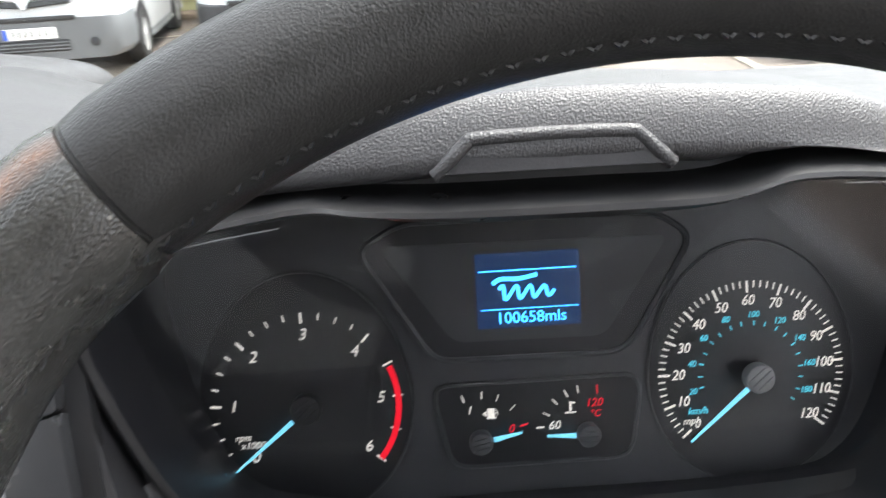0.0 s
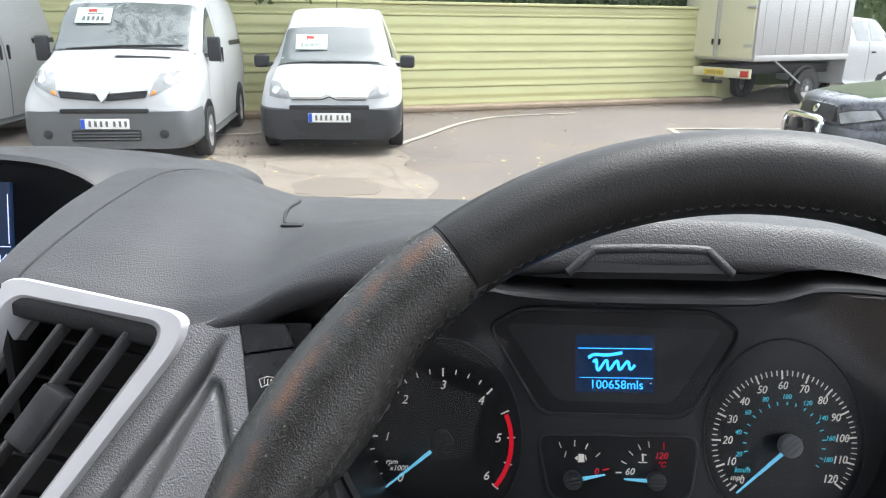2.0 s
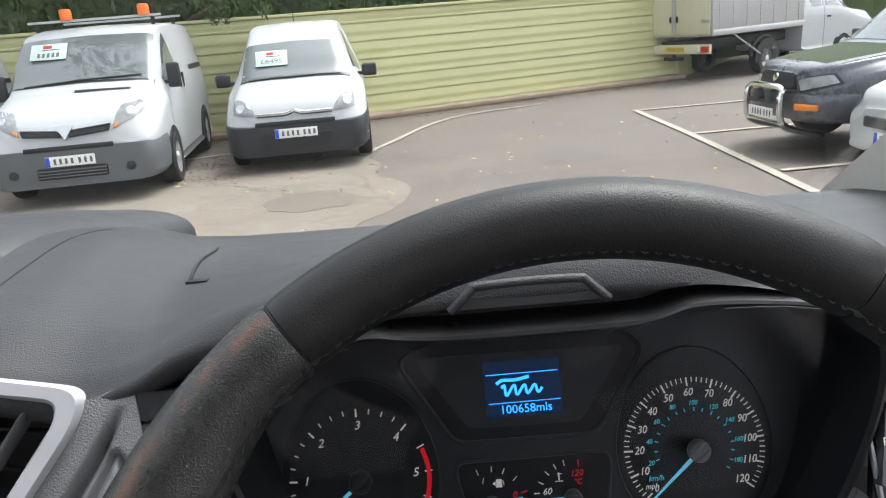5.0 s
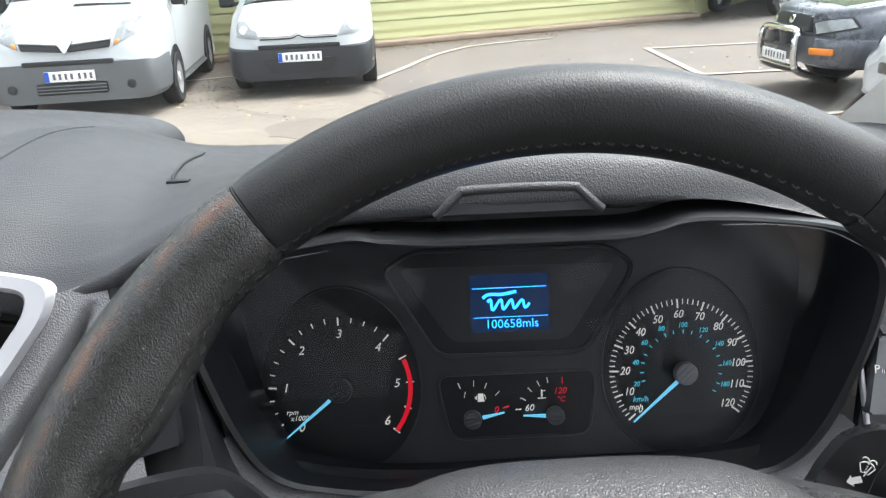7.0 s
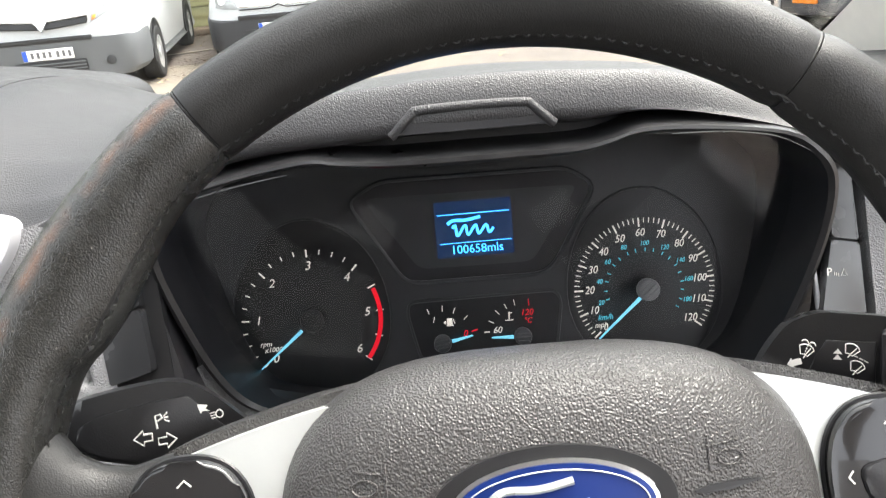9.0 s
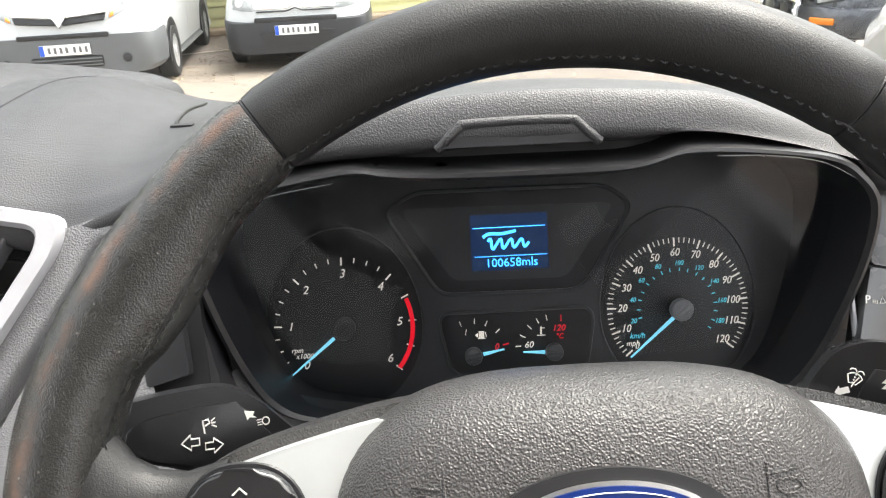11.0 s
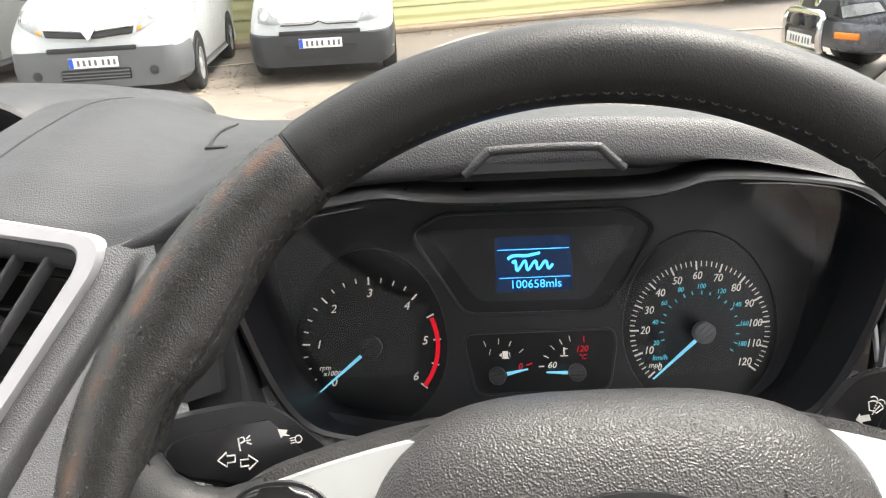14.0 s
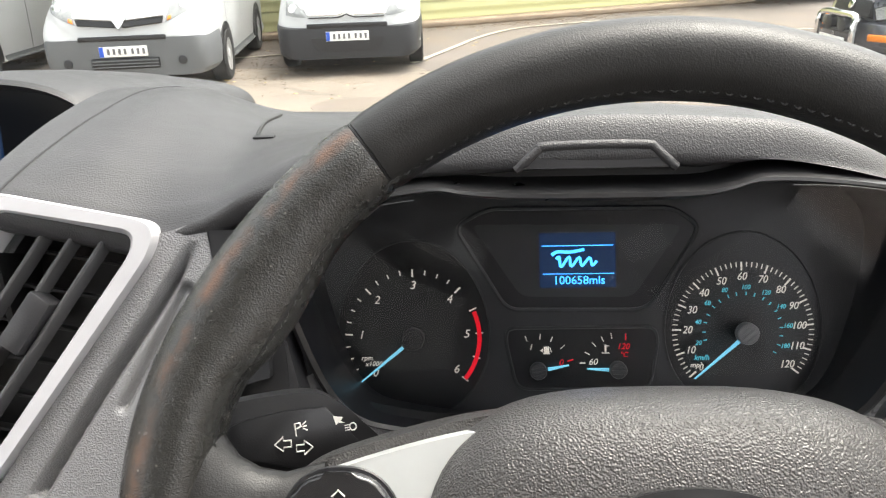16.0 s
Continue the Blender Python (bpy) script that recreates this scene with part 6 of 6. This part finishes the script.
# roof bars with two beacons
rack = thing("roof_rack", "grey roof bars with two orange beacons", "roof rack", VM @ pose(0, 2.2, 1.95))
for y in (2.1, 3.6):
    part("bar", box((1.66, 0.05, 0.03), VM @ pose(0, y, 2.03), 0.008), ALU, rack, "grey roof bar")
    for x in (-0.72, 0.72):
        part("foot", box((0.05, 0.05, 0.1), VM @ pose(x, y, 1.96), 0.01), BLACK, rack)
for x, y in ((-0.35, 2.1), (0.62, 2.1)):
    part("beacon", disc(0.075, 0.14, VM @ pose(x, y, 2.04), 18, 0.03), ORANGE, rack, "orange beacon")

# dark four-wheel drive with a bull bar
FWD = Hull([
    (0.00, 0.40, 0.42, 0.36, 0.44, 0.62, 0.86), (0.04, 0.52, 0.54, 0.48, 0.42, 0.64, 0.91), (0.12, 0.66, 0.68, 0.60, 0.40, 0.68, 0.945), (0.3, 0.78, 0.79, 0.70, 0.38, 0.74, 0.98), (0.6, 0.83, 0.84, 0.74, 0.36, 0.82, 1.02), (1.05, 0.84, 0.85, 0.74, 0.33, 0.90, 1.07),
    (1.35, 0.84, 0.85, 0.66, 0.33, 0.95, 1.30), (1.75, 0.84, 0.85, 0.60, 0.33, 0.98, 1.58), (2.2, 0.84, 0.85, 0.60, 0.33, 1.0, 1.64), (3.7, 0.84, 0.85, 0.60, 0.33, 1.0, 1.62), (4.0, 0.82, 0.82, 0.56, 0.36, 1.0, 1.53), (4.1, 0.76, 0.76, 0.5, 0.42, 1.0, 1.3)])
FD = pose(3.82, 7.93, 0, 0, 0, -87)
t = thing("off_road_car", "dark grey off-road car with a chrome bull bar", "car")
part("body", FWD.skin(), SUV_PAINT, t, "dark grey metallic body")
part("bonnet_moss", FWD.patch([(0.2, -0.24), (0.2, 0.24), (1.05, 0.26), (1.05, -0.26)], 0.003, 8), MOSS, t, "mossy grime on the bonnet")
part("windscreen", FWD.patch([(1.12, -0.25), (1.12, 0.25), (1.68, 0.25), (1.68, -0.25)]), DARK_GLASS, t, "dark windscreen")
for s in (-1, 1):
    h = part("headlamp", FWD.patch([(0.012, s * 0.31), (0.012, s * 0.46), (0.23, s * 0.49), (0.20, s * 0.365)], 0.016), LAMP_GLASS, t, "clear headlamp")
    part("lamp_surround", FWD.patch([(0.004, s * 0.295), (0.004, s * 0.485), (0.26, s * 0.515), (0.225, s * 0.35)], 0.008), BLACK, h, "dark lamp surround")
    part("indicator", box((0.25, 0.05, 0.065), pose(s * 0.60, -0.025, 0.535, 0, 0, s * 33), 0.012), AMBER, t, "amber indicator")
    part("side_window", FWD.patch([(1.4, s * 0.40), (1.6, s * 0.50), (3.4, s * 0.50), (3.2, s * 0.35)], 0.006), DARK_GLASS, t)
    part("arch_trim", tube([(s * 0.85, 0.92 + 0.43 * math.cos(a), 0.36 + 0.43 * math.sin(a)) for a in np.linspace(0, math.pi, 15)], 0.04, 8), DARK_BUMPER, t, "dark arch moulding")
    for y in (0.92, 3.25):
        road_wheel(t, s * 0.77, y, 0.36, 0.22, s)
rings = []
for z, g in ((0.36, -0.05), (0.39, 0.03), (0.44, 0.06), (0.60, 0.065), (0.65, 0.05), (0.67, 0.0)):
    plan = [(0.0, -g), (0.40, -g), (0.54 + g * 0.5, 0.02 - g), (0.69 + g * 0.7, 0.12 - g * 0.7), (0.79 + g, 0.28), (0.83 + g, 0.5)]
    half = smooth_path(plan, 4)
    rings.append([Vector((x, y, z)) for x, y in half] + [Vector((-x, y, z)) for x, y in half[::-1]])
part("bumper", loft(rings, True, True), SUV_PAINT, t, "grey wrapped bumper")
part("grille", prism(round_poly([(-0.36, -0.09), (0.36, -0.09), (0.33, 0.07), (-0.33, 0.07)], 0.02), 0.05, frame_of((0, 0.02, 0.78), (1, 0, 0), (0, 0.25, 1)), 0.01), BLACK, t, "black grille")
part("badge", disc(0.045, 0.02, pose(0, -0.035, 0.80, 76, 0, 0), 20, 0.006), CHROME, t, "round chrome badge")
bar = part("bull_bar", tube(smooth_path([(-0.37, 0.30, 0.20), (-0.37, -0.08, 0.30), (-0.37, -0.17, 0.40), (-0.36, -0.18, 0.62), (-0.32, -0.15, 0.71), (0, -0.15, 0.725), (0.32, -0.15, 0.71), (0.36, -0.18, 0.62), (0.37, -0.17, 0.40), (0.37, -0.08, 0.30), (0.37, 0.30, 0.20)], 6), 0.036, 10), CHROME, t, "chrome bull bar")
for z in (0.36, 0.56):
    part("cross_tube", tube([(-0.37, -0.165, z), (0.37, -0.165, z)], 0.022, 8), CHROME if z < 0.5 else DARK_BUMPER, bar, "cross tube")
for x in (-0.14, 0.14):
    part("spot_lamp", disc(0.075, 0.06, pose(x, -0.13, 0.615, 90, 0, 0), 20, 0.01), DARK_BUMPER, bar, "round spot lamp")
plate(t, pose(0, -0.205, 0.45), PLATE_WHITE, False)
mirror(t, 0.84, 1.45, 1.12, 1, (0.18, 0.1, 0.15), SUV_PAINT)
mirror(t, -0.84, 1.45, 1.12, -1, (0.18, 0.1, 0.15), SUV_PAINT)
finish(t, FD)

# white hatchback in the next bay
WH = pose(3.98, 6.04, 0, 0, 0, -87)
t = thing("hatchback_car", "white hatchback car in a marked bay", "car")
CAR = Hull([
    (0.00, 0.62, 0.64, 0.5, 0.26, 0.46, 0.62), (0.05, 0.74, 0.76, 0.62, 0.22, 0.5, 0.72), (0.15, 0.82, 0.83, 0.7, 0.2, 0.56, 0.80), (0.5, 0.86, 0.87, 0.72, 0.2, 0.66, 0.90), (0.95, 0.87, 0.88, 0.70, 0.2, 0.78, 0.99),
    (1.4, 0.87, 0.88, 0.60, 0.2, 0.85, 1.27), (1.8, 0.87, 0.88, 0.55, 0.2, 0.88, 1.45), (2.4, 0.87, 0.88, 0.56, 0.2, 0.9, 1.48), (3.5, 0.86, 0.87, 0.54, 0.22, 0.9, 1.40), (3.95, 0.8, 0.82, 0.48, 0.3, 0.9, 1.1)])
part("body", CAR.skin(), WHITE_PAINT, t, "white painted body")
part("windscreen", CAR.patch([(1.0, -0.22), (1.0, 0.22), (1.72, 0.20), (1.72, -0.20)]), DARK_GLASS, t)
for s in (-1, 1):
    part("headlamp", CAR.patch([(0.05, s * 0.27), (0.07, s * 0.50), (0.40, s * 0.50), (0.36, s * 0.29)], 0.010), LAMP_GLASS, t, "swept clear headlamp")
    part("side_window", CAR.patch([(1.5, s * 0.40), (1.5, s * 0.5), (3.0, s * 0.5), (2.8, s * 0.36)], 0.006), DARK_GLASS, t)
    for y in (0.8, 3.3):
        road_wheel(t, s * 0.79, y, 0.31, 0.19, s)
part("grille", box((0.9, 0.04, 0.1), pose(0, -0.008, 0.50), 0.02), BLACK, t, "black grille")
plate(t, pose(0, -0.03, 0.37), PLATE_WHITE)
finish(t, WH)

# box truck seen from behind
TM = pose(5.85, 15.42, 0, 0, 0, 120) @ pose(-0.02, -2.31, 0) @ pose(0.975, 0, 0)      # y runs back from the front of the box
t = thing("box_truck", "small white-cabbed truck with cream rear doors and aluminium sides", "truck")
part("box_side", box((1.86, 3.0, 1.75), pose(0, 0.75, 1.80), 0.02), ALU, t, "aluminium box")
part("side_rail", box((1.90, 3.02, 0.12), pose(0, 0.75, 0.97), 0.015), ALU, t, "pale lower rail of the box")
for s in (-1, 1):
    for k in range(7):
        part("side_rib", box((0.012, 0.03, 1.6), pose(s * 0.935, -0.55 + 0.43 * k, 1.84), 0.003), ALU, t, "", False)
    part("corner_post", box((0.05, 0.05, 1.76), pose(s * 0.93, 2.24, 1.80), 0.01), ALU, t, "aluminium corner post")
    d = part("rear_door", box((0.90, 0.05, 1.72), pose(s * 0.455, 2.28, 1.82), 0.012), CREAM, t, "cream rear door")
    part("lock_bar", tube([(s * 0.04, 2.32, 1.0), (s * 0.04, 2.32, 2.6)], 0.015, 8), ALU, d, "steel lock bar")
    part("latch", box((0.03, 0.04, 0.12), pose(s * 0.09, 2.32, 1.27), 0.008), BLACK, d, "dark latch")
    for z in (1.22, 1.95):
        part("hinge", box((0.22, 0.03, 0.06), pose(s * 0.83, 2.315, z), 0.006), ALU, d, "steel hinge")
    part("tail_lamp", box((0.2, 0.05, 0.12), pose(s * 0.78, 2.28, 0.66), 0.01), RED_LENS, t, "red tail lamp")
    part("lamp_white", box((0.07, 0.02, 0.10), pose(s * 0.66, 2.305, 0.66), 0.008), PLATE_WHITE, t, "pale reversing lamp")
    road_wheel(t, s * 0.80, 0.45, 0.33, 0.24, s)
    road_wheel(t, s * 0.78, -2.35, 0.33, 0.22, s)
    part("mudguard", tube([(s * 0.80, 0.45 + 0.42 * math.cos(a), 0.36 + 0.42 * math.sin(a)) for a in np.linspace(0.1, math.pi - 0.1, 13)], 0.05, 8), BLACK, t, "black mudguard")
part("rear_beam", box((1.80, 0.06, 0.19), pose(0, 2.24, 0.66), 0.01), CREAM, t, "pale rear beam")
part("tow_bar", box((0.5, 0.08, 0.07), pose(0.1, 2.2, 0.46), 0.015, box((0.06, 0.06, 0.2), pose(0.1, 2.2, 0.52), 0.01)), DARK_BUMPER, t, "rusty tow bar")
part("chassis", box((0.9, 5.0, 0.2), pose(0, -0.3, 0.72), 0.02), BLACK, t, "dark chassis")
part("stay", tube([(-0.93, 1.6, 0.92), (-0.95, 0.75, 0.45)], 0.018, 6), ALU, t, "steel stay")
CABH = Hull([(-3.7, 0.70, 0.72, 0.6, 0.4, 0.7, 0.95), (-3.55, 0.84, 0.86, 0.72, 0.36, 0.8, 1.08), (-2.75, 0.87, 0.89, 0.76, 0.36, 1.0, 1.20), (-2.35, 0.87, 0.89, 0.70, 0.36, 1.12, 1.55), (-1.95, 0.87, 0.89, 0.68, 0.36, 1.16, 1.78), (-1.2, 0.87, 0.89, 0.68, 0.36, 1.16, 1.82), (-0.92, 0.86, 0.88, 0.70, 0.36, 1.16, 1.76), (-0.80, 0.85, 0.87, 0.74, 0.40, 1.1, 1.4)])
cab = part("cab", CABH.skin(), WHITE_PAINT, t, "white cab")
for s in (-1, 1):
    part("cab_window", CABH.patch([(-2.50, s * 0.44), (-2.42, s * 0.50), (-1.62, s * 0.50), (-1.66, s * 0.30)], 0.008), DARK_GLASS, cab, "dark door window")
    part("quarter_window", CABH.patch([(-1.50, s * 0.30), (-1.50, s * 0.50), (-1.12, s * 0.50), (-1.04, s * 0.34)], 0.008), DARK_GLASS, cab, "dark quarter window")
    part("door_seam", CABH.patch([(-1.56, s * 0.30), (-1.56, s * 0.80), (-1.545, s * 0.80), (-1.545, s * 0.30)], 0.004, 12), BLACK, cab)
    part("door_handle", box((0.03, 0.15, 0.04), pose(s * 0.895, -1.72, 1.05), 0.01), BLACK, cab, "black door handle")
plate(t, pose(0, 2.285, 0.66, 0, 0, 180), PLATE_YELLOW, False)
finish(t, TM)
